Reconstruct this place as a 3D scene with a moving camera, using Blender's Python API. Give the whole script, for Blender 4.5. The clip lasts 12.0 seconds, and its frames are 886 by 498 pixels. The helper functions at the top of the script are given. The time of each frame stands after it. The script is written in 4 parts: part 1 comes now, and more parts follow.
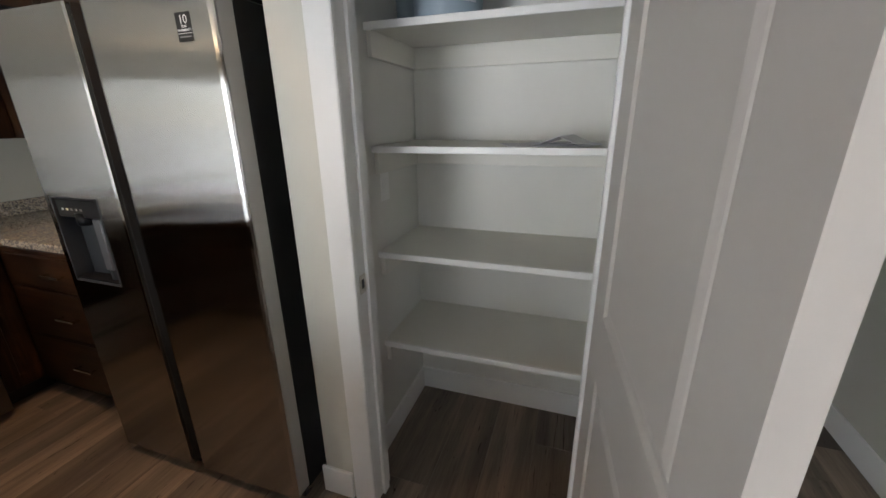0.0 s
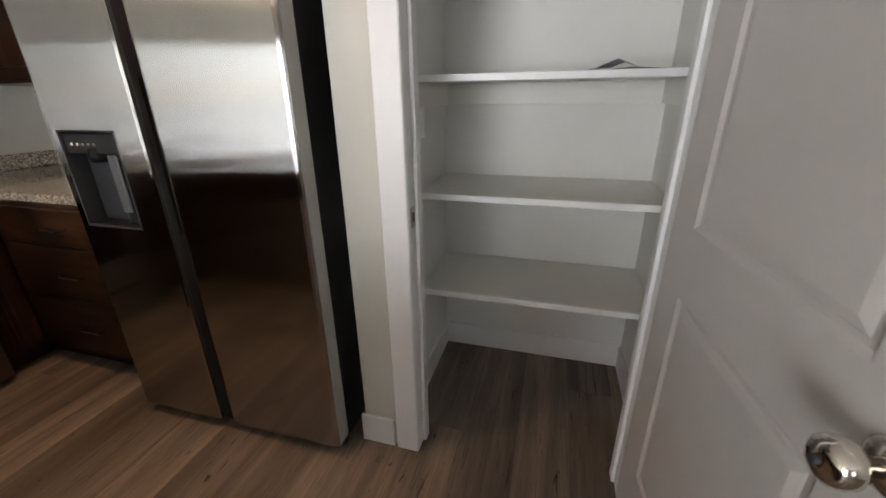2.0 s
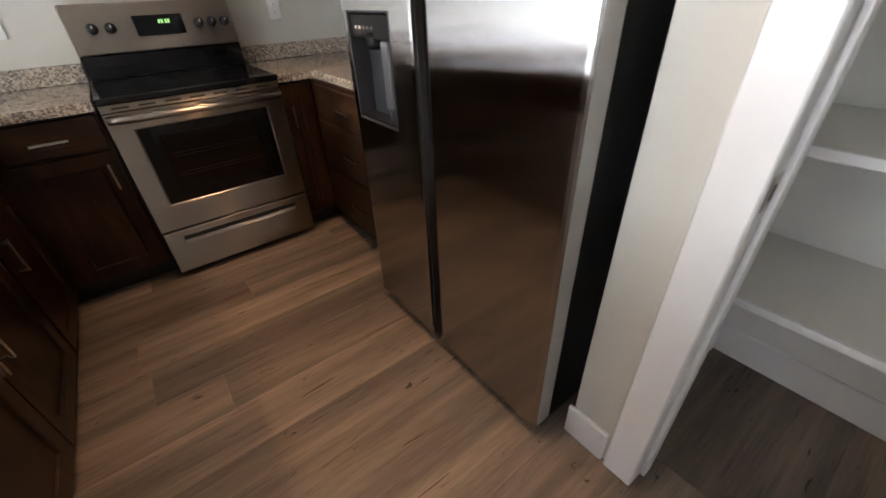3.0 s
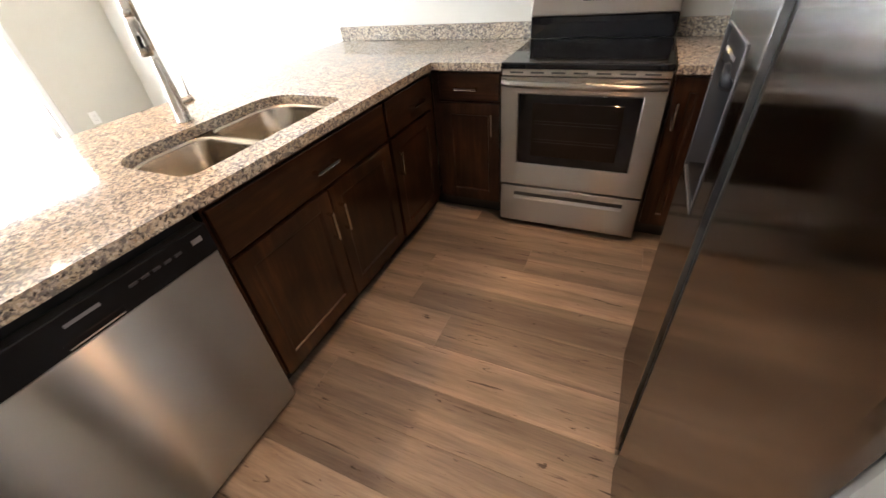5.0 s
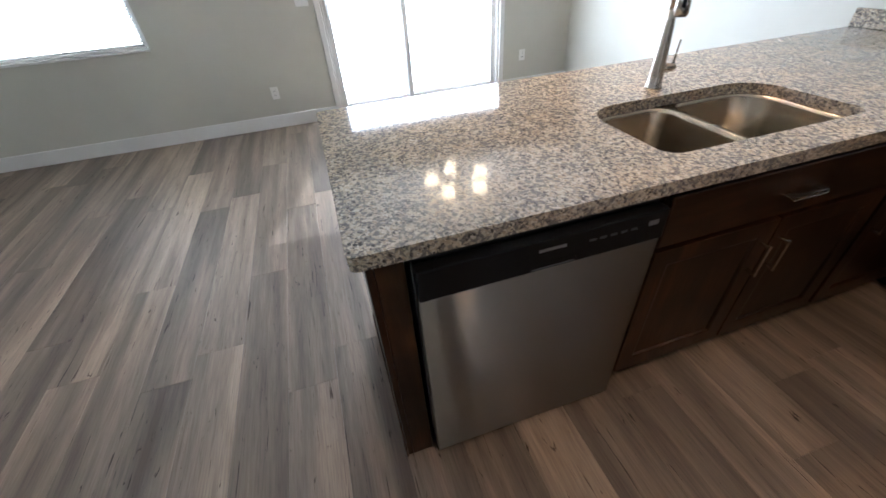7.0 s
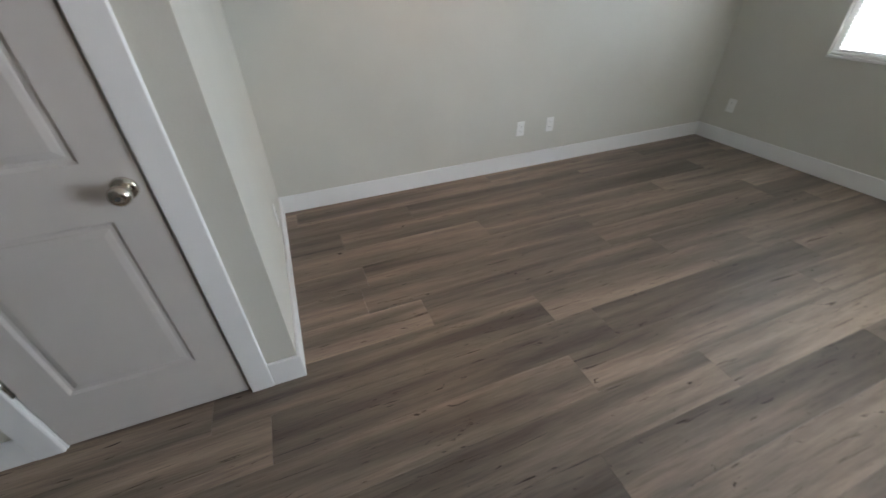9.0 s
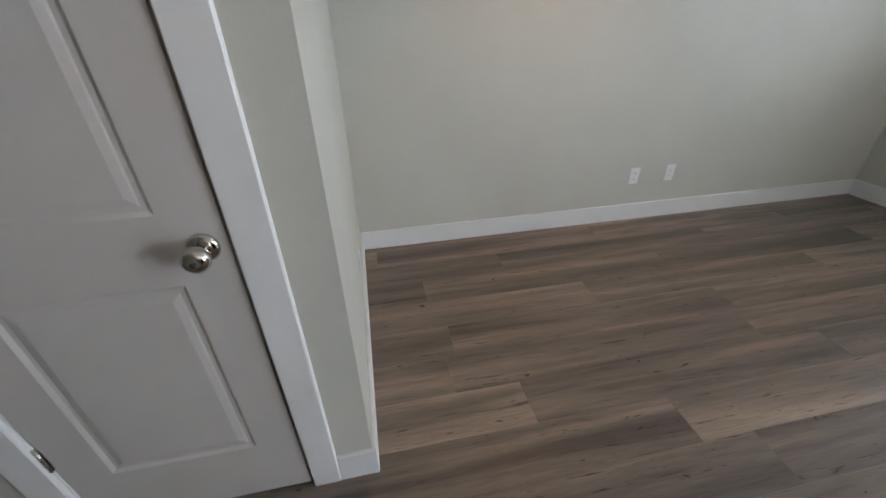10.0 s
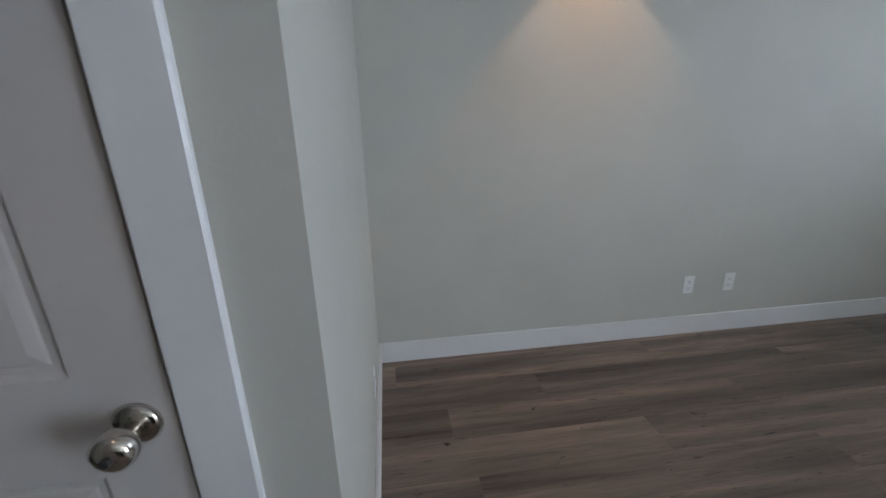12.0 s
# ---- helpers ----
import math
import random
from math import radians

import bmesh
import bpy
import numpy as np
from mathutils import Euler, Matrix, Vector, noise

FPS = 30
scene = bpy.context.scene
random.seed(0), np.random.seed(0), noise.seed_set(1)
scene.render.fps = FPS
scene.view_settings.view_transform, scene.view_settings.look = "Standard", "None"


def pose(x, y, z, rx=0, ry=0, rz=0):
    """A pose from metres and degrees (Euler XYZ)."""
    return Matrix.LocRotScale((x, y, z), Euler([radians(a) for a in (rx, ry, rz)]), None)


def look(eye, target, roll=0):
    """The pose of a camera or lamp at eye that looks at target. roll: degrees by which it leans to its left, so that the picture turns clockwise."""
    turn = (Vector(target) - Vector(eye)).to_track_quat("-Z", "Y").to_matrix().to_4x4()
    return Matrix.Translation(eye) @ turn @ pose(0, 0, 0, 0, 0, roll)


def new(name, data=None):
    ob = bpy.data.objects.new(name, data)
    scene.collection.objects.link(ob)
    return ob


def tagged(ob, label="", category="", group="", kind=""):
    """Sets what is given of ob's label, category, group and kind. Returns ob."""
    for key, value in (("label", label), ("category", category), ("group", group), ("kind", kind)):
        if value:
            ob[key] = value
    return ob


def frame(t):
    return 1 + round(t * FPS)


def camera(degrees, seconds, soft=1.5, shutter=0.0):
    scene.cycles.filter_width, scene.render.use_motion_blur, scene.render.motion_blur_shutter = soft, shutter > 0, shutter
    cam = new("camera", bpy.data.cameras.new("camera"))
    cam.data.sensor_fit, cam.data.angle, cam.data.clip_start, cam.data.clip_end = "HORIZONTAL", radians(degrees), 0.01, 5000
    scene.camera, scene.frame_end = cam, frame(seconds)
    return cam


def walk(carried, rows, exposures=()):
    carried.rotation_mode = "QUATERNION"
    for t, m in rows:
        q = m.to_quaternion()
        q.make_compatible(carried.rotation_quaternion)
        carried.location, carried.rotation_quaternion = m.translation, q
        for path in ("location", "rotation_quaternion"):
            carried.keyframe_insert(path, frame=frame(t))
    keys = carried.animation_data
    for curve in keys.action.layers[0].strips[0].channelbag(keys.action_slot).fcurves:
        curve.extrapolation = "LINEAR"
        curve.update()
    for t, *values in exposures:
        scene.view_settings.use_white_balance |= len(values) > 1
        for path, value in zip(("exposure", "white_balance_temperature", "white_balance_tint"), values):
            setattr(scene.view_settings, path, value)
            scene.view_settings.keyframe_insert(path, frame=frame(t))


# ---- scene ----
cam = camera(97.4, 12.0, shutter=0.12)
PATH = [
    (0, (0.303, -3.36, 1.455), (2.101, -2.751, 0.823), -0.8),
    (0.5, (0.265, -3.295, 1.447), (2.071, -2.719, 0.812), -0.8),
    (0.8, (0.213, -3.267, 1.51), (2.054, -2.793, 0.891), -0.4),
    (1, (0.179, -3.245, 1.535), (2.044, -2.806, 0.963), -0.3),
    (1.5, (0.189, -3.18, 1.448), (2.064, -2.774, 0.881), -0.2),
    (2, (0.238, -3.138, 1.292), (2.03, -2.628, 0.566), -0.7),
    (2.5, (0.411, -3.02, 1.257), (1.923, -2.115, 0.312), -1.2),
    (2.8, (0.494, -2.932, 1.258), (1.686, -1.728, 0.195), -2.5),
    (3, (0.547, -2.868, 1.247), (1.537, -1.528, 0.14), -2.5),
    (3.2, (0.612, -2.798, 1.25), (1.431, -1.375, 0.105), -2.9),
    (4.8, (1.038, -2.634, 1.381), (0.512, -1.114, 0.193), -5.5),
    (5, (1.03, -2.642, 1.367), (0.294, -1.226, 0.162), -5.9),
    (5.5, (1.02, -2.704, 1.414), (-0.081, -1.593, 0.167), -6.2),
    (6, (0.957, -2.767, 1.409), (-0.344, -1.888, 0.171), -5.5),
    (6.5, (0.887, -2.82, 1.414), (-0.543, -2.158, 0.182), -4.9),
    (6.7, (0.822, -2.847, 1.409), (-0.647, -2.268, 0.181), -4.6),
    (8.3, (0.011, -3.076, 1.331), (-1.378, -3.892, 0.145), -4.1),
    (8.5, (0.026, -3.119, 1.332), (-1.204, -4.176, 0.161), -3.7),
    (8.9, (0.108, -3.362, 1.376), (-0.62, -4.822, 0.229), -1.8),
    (9, (0.128, -3.431, 1.391), (-0.458, -4.955, 0.236), -1.4),
    (9.5, (0.176, -3.638, 1.349), (-0.108, -5.253, 0.204), -1.4),
    (10, (0.227, -3.852, 1.349), (-0.108, -5.527, 0.309), -0.9),
    (10.5, (0.165, -4.058, 1.411), (-0.127, -5.861, 0.61), -1.3),
    (11, (0.168, -4.17, 1.36), (-0.169, -6.04, 0.732), -1.9),
    (11.5, (0.187, -4.2, 1.345), (-0.288, -6.04, 0.715), -1.25),
    (12, (0.21, -4.13, 1.33), (-0.052, -6.015, 0.718), -1.1),
]
walk(cam, [(t, look(eye, target, roll)) for t, eye, target, roll in PATH],
     exposures=[(0, 1.4, 6550, 13), (0.5, 1.55, 6600, 13), (1, 1.5, 6550, 13), (1.5, 1.45, 6600, 14), (2, 1.62, 6650, 15), (2.5, 2.1, 6500, 16), (3, 2.15, 6500, 16), (5, 3.0, 6450, 15), (5.6, 2.3, 6150, 14), (6.5, 2.2, 5800, 12), (8.3, 1.25, 5500, 9), (9, 1.55, 6000, 11), (9.5, 1.6, 6100, 12), (10.5, 1.2, 5800, 11), (12, 1.0, 5550, 11)])


# ---- light ----
world = bpy.data.worlds.new("daylight")
scene.world = world
world.use_nodes = True
wt = world.node_tree
sky = wt.nodes.new("ShaderNodeTexSky")
sky.sky_type = "NISHITA"
sky.sun_disc = False
sky.sun_elevation = radians(38.5)
sky.sun_rotation = radians(-70)
wt.links.new(sky.outputs[0], wt.nodes["Background"].inputs[0])
wt.nodes["Background"].inputs[1].default_value = 0.12


def lamp(name, kind, m, energy, color, **more):
    data = bpy.data.lights.new(name, kind)
    data.energy, data.color = energy, color
    if kind == "AREA":
        data.shape, data.size, data.size_y = "RECTANGLE", more["sx"], more["sy"]
    if kind == "SPOT":
        data.spot_size, data.spot_blend, data.shadow_soft_size = radians(more["cone"]), more["blend"], more["soft"]
    if kind == "POINT":
        data.shadow_soft_size = more["soft"]
    if kind == "SUN":
        data.angle = radians(0.5)
    ob = new(name, data)
    ob.matrix_world = m
    return ob


lamp("sun", "SUN", look((-9, 3.24, 7.6), (0, 0, 0)), 5.0, (1.0, 0.95, 0.88))
DAY = (0.86, 0.94, 1.0)
WARM = (1.0, 0.57, 0.27)
# sky light standing in the door's and the window's openings
lamp("door_sky", "AREA", look((-3.90, -1.76, 1.05), (-2.9, -1.76, 0.74)), 39, DAY, sx=1.74, sy=1.9)
lamp("window_sky", "AREA", look((-3.92, -4.77, 1.45), (-2.92, -4.77, 1.10)), 8, DAY, sx=1.1, sy=1.15)

# ---- materials ----


def material(name, rough=0.5, metal=0.0, color=(0.5, 0.5, 0.5)):
    mat = bpy.data.materials.new(name)
    mat.use_nodes = True
    t = mat.node_tree
    b = t.nodes["Principled BSDF"]
    b.inputs["Roughness"].default_value = rough
    b.inputs["Metallic"].default_value = metal
    b.inputs["Base Color"].default_value = (*color, 1)
    return mat, t, b


def node(t, kind, **values):
    n = t.nodes.new(kind)
    for key, value in values.items():
        n.inputs[key.replace("_", " ")].default_value = value
    return n


def coords(t, scale=(1, 1, 1)):
    tc = t.nodes.new("ShaderNodeTexCoord")
    mp = t.nodes.new("ShaderNodeMapping")
    mp.inputs["Scale"].default_value = scale
    t.links.new(tc.outputs["Object"], mp.inputs[0])
    return mp


def ramp(t, fac, stops):
    r = t.nodes.new("ShaderNodeValToRGB")
    while len(r.color_ramp.elements) < len(stops):
        r.color_ramp.elements.new(0.5)
    for e, (p, c) in zip(r.color_ramp.elements, stops):
        e.position, e.color = p, (*c, 1)
    t.links.new(fac, r.inputs[0])
    return r.outputs[0]


def bump(t, b, height, strength, distance=0.001):
    n = t.nodes.new("ShaderNodeBump")
    n.inputs["Strength"].default_value = strength
    n.inputs["Distance"].default_value = distance
    t.links.new(height, n.inputs["Height"])
    t.links.new(n.outputs[0], b.inputs["Normal"])


def mixc(t, fac, a, b, mode="MIX"):
    m = t.nodes.new("ShaderNodeMix")
    m.data_type, m.blend_type = "RGBA", mode
    for sock, v in ((m.inputs[0], fac), (m.inputs[6], a), (m.inputs[7], b)):
        if isinstance(v, (int, float)):
            sock.default_value = v
        elif isinstance(v, tuple):
            sock.default_value = (*v, 1)
        else:
            t.links.new(v, sock)
    return m.outputs[2]


def painted(name, color, rough, orange=0.25, size=140):
    mat, t, b = material(name, rough)
    c = coords(t)
    fine = node(t, "ShaderNodeTexNoise", Scale=size, Detail=3.0)
    wide = node(t, "ShaderNodeTexNoise", Scale=2.3, Detail=4.0)
    t.links.new(c.outputs[0], fine.inputs[0])
    t.links.new(c.outputs[0], wide.inputs[0])
    low = tuple(v * 0.94 for v in color)
    t.links.new(ramp(t, wide.outputs[0], [(0.3, low), (0.7, color)]), b.inputs["Base Color"])
    bump(t, b, fine.outputs[0], orange, 0.0015)
    return mat


def brushed(name, color, rough, axis, turn=0.0, wave=0.0, aniso=0.55, clear=None):
    mat, t, b0 = material(name, rough, 1.0, color)
    b = t.nodes.new("ShaderNodeBsdfAnisotropic")
    b.distribution = "BECKMANN"
    b.inputs["Color"].default_value = (*color, 1)
    t.links.new(b.outputs[0], t.nodes["Material Output"].inputs[0])
    t.nodes.remove(b0)
    s = [6, 6, 6]
    for k in range(3):
        if k != axis:
            s[k] = 900
    c = coords(t, tuple(s))
    n = node(t, "ShaderNodeTexNoise", Scale=1.0, Detail=2.0)
    t.links.new(c.outputs[0], n.inputs[0])
    c2 = coords(t)
    w = node(t, "ShaderNodeTexNoise", Scale=3.0, Detail=3.0)
    t.links.new(c2.outputs[0], w.inputs[0])
    mr = t.nodes.new("ShaderNodeMapRange")
    mr.inputs[3].default_value, mr.inputs[4].default_value = rough * 0.93, rough * 1.07
    t.links.new(w.outputs[0], mr.inputs[0])
    t.links.new(mr.outputs[0], b.inputs["Roughness"])
    dent = node(t, "ShaderNodeTexNoise", Scale=1.0, Detail=1.0)
    c3 = coords(t, (0.4, 0.7, 6.0))
    t.links.new(c3.outputs[0], dent.inputs[0])
    b1 = t.nodes.new("ShaderNodeBump")
    b1.inputs["Strength"].default_value, b1.inputs["Distance"].default_value = wave, 0.004
    t.links.new(dent.outputs[0], b1.inputs["Height"])
    b2 = t.nodes.new("ShaderNodeBump")
    b2.inputs["Strength"].default_value, b2.inputs["Distance"].default_value = 0.010, 0.0002
    t.links.new(n.outputs[0], b2.inputs["Height"])
    t.links.new(b1.outputs[0], b2.inputs["Normal"])
    t.links.new(b2.outputs[0], b.inputs["Normal"])
    tan = t.nodes.new("ShaderNodeTangent")
    tan.direction_type, tan.axis = "RADIAL", "Z"
    t.links.new(tan.outputs[0], b.inputs["Tangent"])
    b.inputs["Anisotropy"].default_value = -aniso
    b.inputs["Rotation"].default_value = turn
    if clear:
        # a smooth clear lacquer over the brushing gives a second, sharper reflection
        g = t.nodes.new("ShaderNodeBsdfAnisotropic")
        g.distribution = "BECKMANN"
        g.inputs["Color"].default_value = (*color, 1)
        g.inputs["Roughness"].default_value = clear
        g.inputs["Anisotropy"].default_value = -0.3
        t.links.new(b2.outputs[0], g.inputs["Normal"])
        t.links.new(tan.outputs[0], g.inputs["Tangent"])
        mx = t.nodes.new("ShaderNodeMixShader")
        mx.inputs[0].default_value = 0.42
        t.links.new(b.outputs[0], mx.inputs[1])
        t.links.new(g.outputs[0], mx.inputs[2])
        t.links.new(mx.outputs[0], t.nodes["Material Output"].inputs[0])
    return mat


def wood(name, dark, mid, light, rough, axis):
    mat, t, b = material(name, rough)
    s = [26, 26, 26]
    s[axis] = 2.2
    c = coords(t, tuple(s))
    n = node(t, "ShaderNodeTexNoise", Scale=1.0, Detail=6.0, Roughness=0.65, Distortion=0.8)
    t.links.new(c.outputs[0], n.inputs[0])
    c2 = coords(t)
    w = node(t, "ShaderNodeTexNoise", Scale=4.5, Detail=3.0)
    t.links.new(c2.outputs[0], w.inputs[0])
    grain = ramp(t, n.outputs[0], [(0.3, dark), (0.5, mid), (0.75, light)])
    blot = ramp(t, w.outputs[0], [(0.35, (0.42, 0.42, 0.42)), (0.5, (0.9, 0.88, 0.86)), (0.68, (1.5, 1.4, 1.3))])
    t.links.new(mixc(t, 1.0, grain, blot, "MULTIPLY"), b.inputs["Base Color"])
    b.inputs["Specular IOR Level"].default_value = 0.32
    bump(t, b, n.outputs[0], 0.15, 0.001)
    return mat


def granite_material():
    """Cream and tan crystals, smoky grey ones and black mica, about a centimetre across."""
    mat, t, b = material("granite", 0.065)
    c = coords(t)
    warp = node(t, "ShaderNodeTexNoise", Scale=75.0, Detail=3.0)
    t.links.new(c.outputs[0], warp.inputs[0])
    pos = mixc(t, 0.014, c.outputs[0], warp.outputs[1], "ADD")
    v1 = node(t, "ShaderNodeTexVoronoi", Scale=150.0)
    v2 = node(t, "ShaderNodeTexVoronoi", Scale=112.0)
    v3 = node(t, "ShaderNodeTexVoronoi", Scale=175.0)
    n1 = node(t, "ShaderNodeTexNoise", Scale=100.0, Detail=4.0, Roughness=0.65)
    n2 = node(t, "ShaderNodeTexNoise", Scale=7.0, Detail=3.0)
    n3 = node(t, "ShaderNodeTexNoise", Scale=420.0, Detail=2.0)
    for v in (v1, v2, v3, n1, n2, n3):
        t.links.new(pos, v.inputs[0])

    def channel(v, k):
        sep = t.nodes.new("ShaderNodeSeparateColor")
        t.links.new(v.outputs["Color"], sep.inputs[0])
        return sep.outputs[k]

    base = ramp(t, channel(v1, 0), [(0.0, (0.40, 0.325, 0.240)), (0.3, (0.60, 0.535, 0.43)), (0.55, (0.50, 0.425, 0.33)), (0.8, (0.68, 0.625, 0.53)), (1.0, (0.37, 0.29, 0.21))])
    cells = ramp(t, channel(v2, 1), [(0.38, (0, 0, 0)), (0.46, (1, 1, 1))])
    veins = ramp(t, n1.outputs[0], [(0.42, (0, 0, 0)), (0.48, (1, 1, 1))])
    smoky = ramp(t, channel(v2, 2), [(0.0, (0.23, 0.215, 0.20)), (0.6, (0.16, 0.15, 0.143)), (1.0, (0.31, 0.283, 0.26))])
    col = mixc(t, mixc(t, 1.0, cells, veins, "MULTIPLY"), base, smoky)
    mica = ramp(t, channel(v3, 0), [(0.90, (0, 0, 0)), (0.92, (1, 1, 1))])
    col = mixc(t, mica, col, (0.075, 0.07, 0.067))
    speck = ramp(t, n3.outputs[0], [(0.30, (0.72, 0.71, 0.70)), (0.62, (1.06, 1.05, 1.04))])
    col = mixc(t, 1.0, col, speck, "MULTIPLY")
    tint = ramp(t, n2.outputs[0], [(0.35, (0.90, 0.90, 0.92)), (0.65, (1.05, 1.0, 0.95))])
    t.links.new(mixc(t, 1.0, col, tint, "MULTIPLY"), b.inputs["Base Color"])
    return mat


def plank_material():
    mat, t, b = material("vinyl_plank", 0.36)
    info = t.nodes.new("ShaderNodeObjectInfo")
    tc = t.nodes.new("ShaderNodeTexCoord")
    shift = t.nodes.new("ShaderNodeVectorMath")
    shift.operation = "MULTIPLY"
    shift.inputs[1].default_value = (37.0, 53.0, 19.0)
    comb = t.nodes.new("ShaderNodeCombineXYZ")
    for k in range(3):
        t.links.new(info.outputs["Random"], comb.inputs[k])
    t.links.new(comb.outputs[0], shift.inputs[0])
    add = t.nodes.new("ShaderNodeVectorMath")
    t.links.new(tc.outputs["Object"], add.inputs[0])
    t.links.new(shift.outputs[0], add.inputs[1])

    def stretched(sx, sy, **values):
        mp = t.nodes.new("ShaderNodeMapping")
        mp.inputs["Scale"].default_value = (sx, sy, 1)
        t.links.new(add.outputs[0], mp.inputs[0])
        n = node(t, "ShaderNodeTexNoise", **values)
        t.links.new(mp.outputs[0], n.inputs[0])
        return n.outputs[0]

    broad = stretched(0.55, 8.0, Scale=1.0, Detail=4.0, Roughness=0.55, Distortion=0.25)
    middle = stretched(2.4, 34, Scale=1.0, Detail=5.0, Roughness=0.65, Distortion=0.35)
    fine = stretched(9, 190, Scale=1.0, Detail=4.0, Roughness=0.6)
    knots = stretched(7.0, 30, Scale=1.0, Detail=4.0, Roughness=0.6, Distortion=1.8)
    cracks = stretched(3.2, 62, Scale=1.0, Detail=2.5, Roughness=0.5, Distortion=1.3)
    tone = ramp(t, info.outputs["Random"], [(0.0, (0.152, 0.126, 0.104)), (0.3, (0.186, 0.152, 0.123)), (0.7, (0.218, 0.178, 0.143)), (1.0, (0.256, 0.209, 0.167))])
    streak = ramp(t, broad, [(0.33, (0.55, 0.535, 0.53)), (0.45, (0.82, 0.81, 0.805)), (0.55, (1.12, 1.10, 1.085)), (0.67, (1.58, 1.52, 1.45))])
    band = ramp(t, middle, [(0.28, (0.66, 0.645, 0.64)), (0.44, (0.96, 0.955, 0.95)), (0.60, (1.05, 1.04, 1.03)), (0.74, (1.16, 1.14, 1.11))])
    hair = ramp(t, fine, [(0.30, (0.80, 0.79, 0.785)), (0.60, (1.07, 1.065, 1.06))])
    mark = ramp(t, knots, [(0.29, (0.18, 0.145, 0.125)), (0.345, (1, 1, 1))])
    split = ramp(t, cracks, [(0.28, (0.20, 0.155, 0.135)), (0.325, (1, 1, 1))])
    col = mixc(t, 1.0, mixc(t, 1.0, mixc(t, 1.0, tone, streak, "MULTIPLY"), hair, "MULTIPLY"), mark, "MULTIPLY")
    col = mixc(t, 1.0, mixc(t, 1.0, col, band, "MULTIPLY"), split, "MULTIPLY")
    b.inputs["Specular IOR Level"].default_value = 0.42
    t.links.new(col, b.inputs["Base Color"])
    rr = t.nodes.new("ShaderNodeMapRange")
    rr.inputs[3].default_value, rr.inputs[4].default_value = 0.36, 0.54
    t.links.new(fine, rr.inputs[0])
    t.links.new(rr.outputs[0], b.inputs["Roughness"])
    bump(t, b, fine, 0.22, 0.0008)
    return mat


def glow(name, color, strength):
    mat, t, b = material(name, 0.4)
    b.inputs["Emission Color"].default_value = (*color, 1)
    b.inputs["Emission Strength"].default_value = strength
    return mat


WALL = painted("wall_paint", (0.56, 0.55, 0.493), 0.62)
CEIL = painted("ceiling_paint", (0.78, 0.77, 0.74), 0.8, 0.5, 60)
TRIM = painted("trim_paint", (0.76, 0.758, 0.75), 0.35, 0.06, 90)
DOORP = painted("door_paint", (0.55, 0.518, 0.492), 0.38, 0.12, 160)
SHELF = painted("shelf_paint", (0.73, 0.715, 0.66), 0.42, 0.06, 90)
PANTRY = painted("pantry_paint", (0.70, 0.695, 0.66), 0.5)
STEEL = brushed("brushed_steel", (0.42, 0.415, 0.405), 0.215, 2, 0.0, 0.26, 0.86, 0.12)
STEELX = brushed("brushed_steel_range", (0.35, 0.315, 0.28), 0.31, 0, 0.25, 0.0, 0.80)
STEELV = brushed("brushed_steel_dishwasher", (0.36, 0.325, 0.285), 0.36, 1, 0.25, 0.0, 0.80)
NICKEL = brushed("satin_nickel", (0.66, 0.63, 0.58), 0.25, 1)
CHROME, _t, _b = material("polished_nickel", 0.12, 1.0, (0.66, 0.62, 0.56))
SATIN, _t, _b = material("brushed_nickel_faucet", 0.27, 1.0, (0.50, 0.46, 0.41))
SINKM = brushed("sink_steel", (0.43, 0.365, 0.29), 0.24, 0)
GREYM, _t, _b = material("grey_door_edge", 0.42, 0.3, (0.43, 0.42, 0.40))
CHANNEL, _t, _b = material("dark_channel", 0.38, 0.4, (0.075, 0.077, 0.08))
BLACK, _t, _b = material("black_enamel", 0.32, 0.0, (0.012, 0.012, 0.013))
BLACKP = painted("black_textured_plastic", (0.010, 0.0105, 0.012), 0.33, 0.15, 400)
BLACKP.node_tree.nodes["Principled BSDF"].inputs["Specular IOR Level"].default_value = 0.10
GREYP, _t, _b = material("charcoal_plastic", 0.30, 0.0, (0.045, 0.047, 0.052))
GLASSB, _t, _b = material("black_glass", 0.06, 0.0, (0.006, 0.006, 0.007))
_b.inputs["Specular IOR Level"].default_value = 0.34
OVENG, _t, _b = material("tinted_oven_glass", 0.05, 0.0, (0.012, 0.007, 0.005))
_b.inputs["Specular IOR Level"].default_value = 0.2
LIGHTP, _t, _b = material("silver_plastic_and_glint", 0.3, 0.5, (0.20, 0.20, 0.215))
WHITEP, _t, _b = material("white_plastic", 0.35, 0.0, (0.78, 0.78, 0.76))
SLOT, _t, _b = material("dark_slot", 0.6, 0.0, (0.03, 0.03, 0.03))
INK, _t, _b = material("print_grey", 0.6, 0.0, (0.20, 0.20, 0.21))
PRINTW, _t, _b = material("print_white", 0.6, 0.0, (0.8, 0.8, 0.8))
PAPER = painted("paper", (0.66, 0.65, 0.69), 0.7, 0.1, 60)
PAIL = painted("pail_plastic", (0.27, 0.34, 0.40), 0.42, 0.15, 70)
WOODZ = wood("stained_wood_upright", (0.011, 0.0043, 0.0022), (0.029, 0.0121, 0.0054), (0.066, 0.0280, 0.0118), 0.34, 2)
WOODY = wood("stained_wood_along", (0.011, 0.0043, 0.0022), (0.029, 0.0121, 0.0054), (0.066, 0.0280, 0.0118), 0.34, 1)
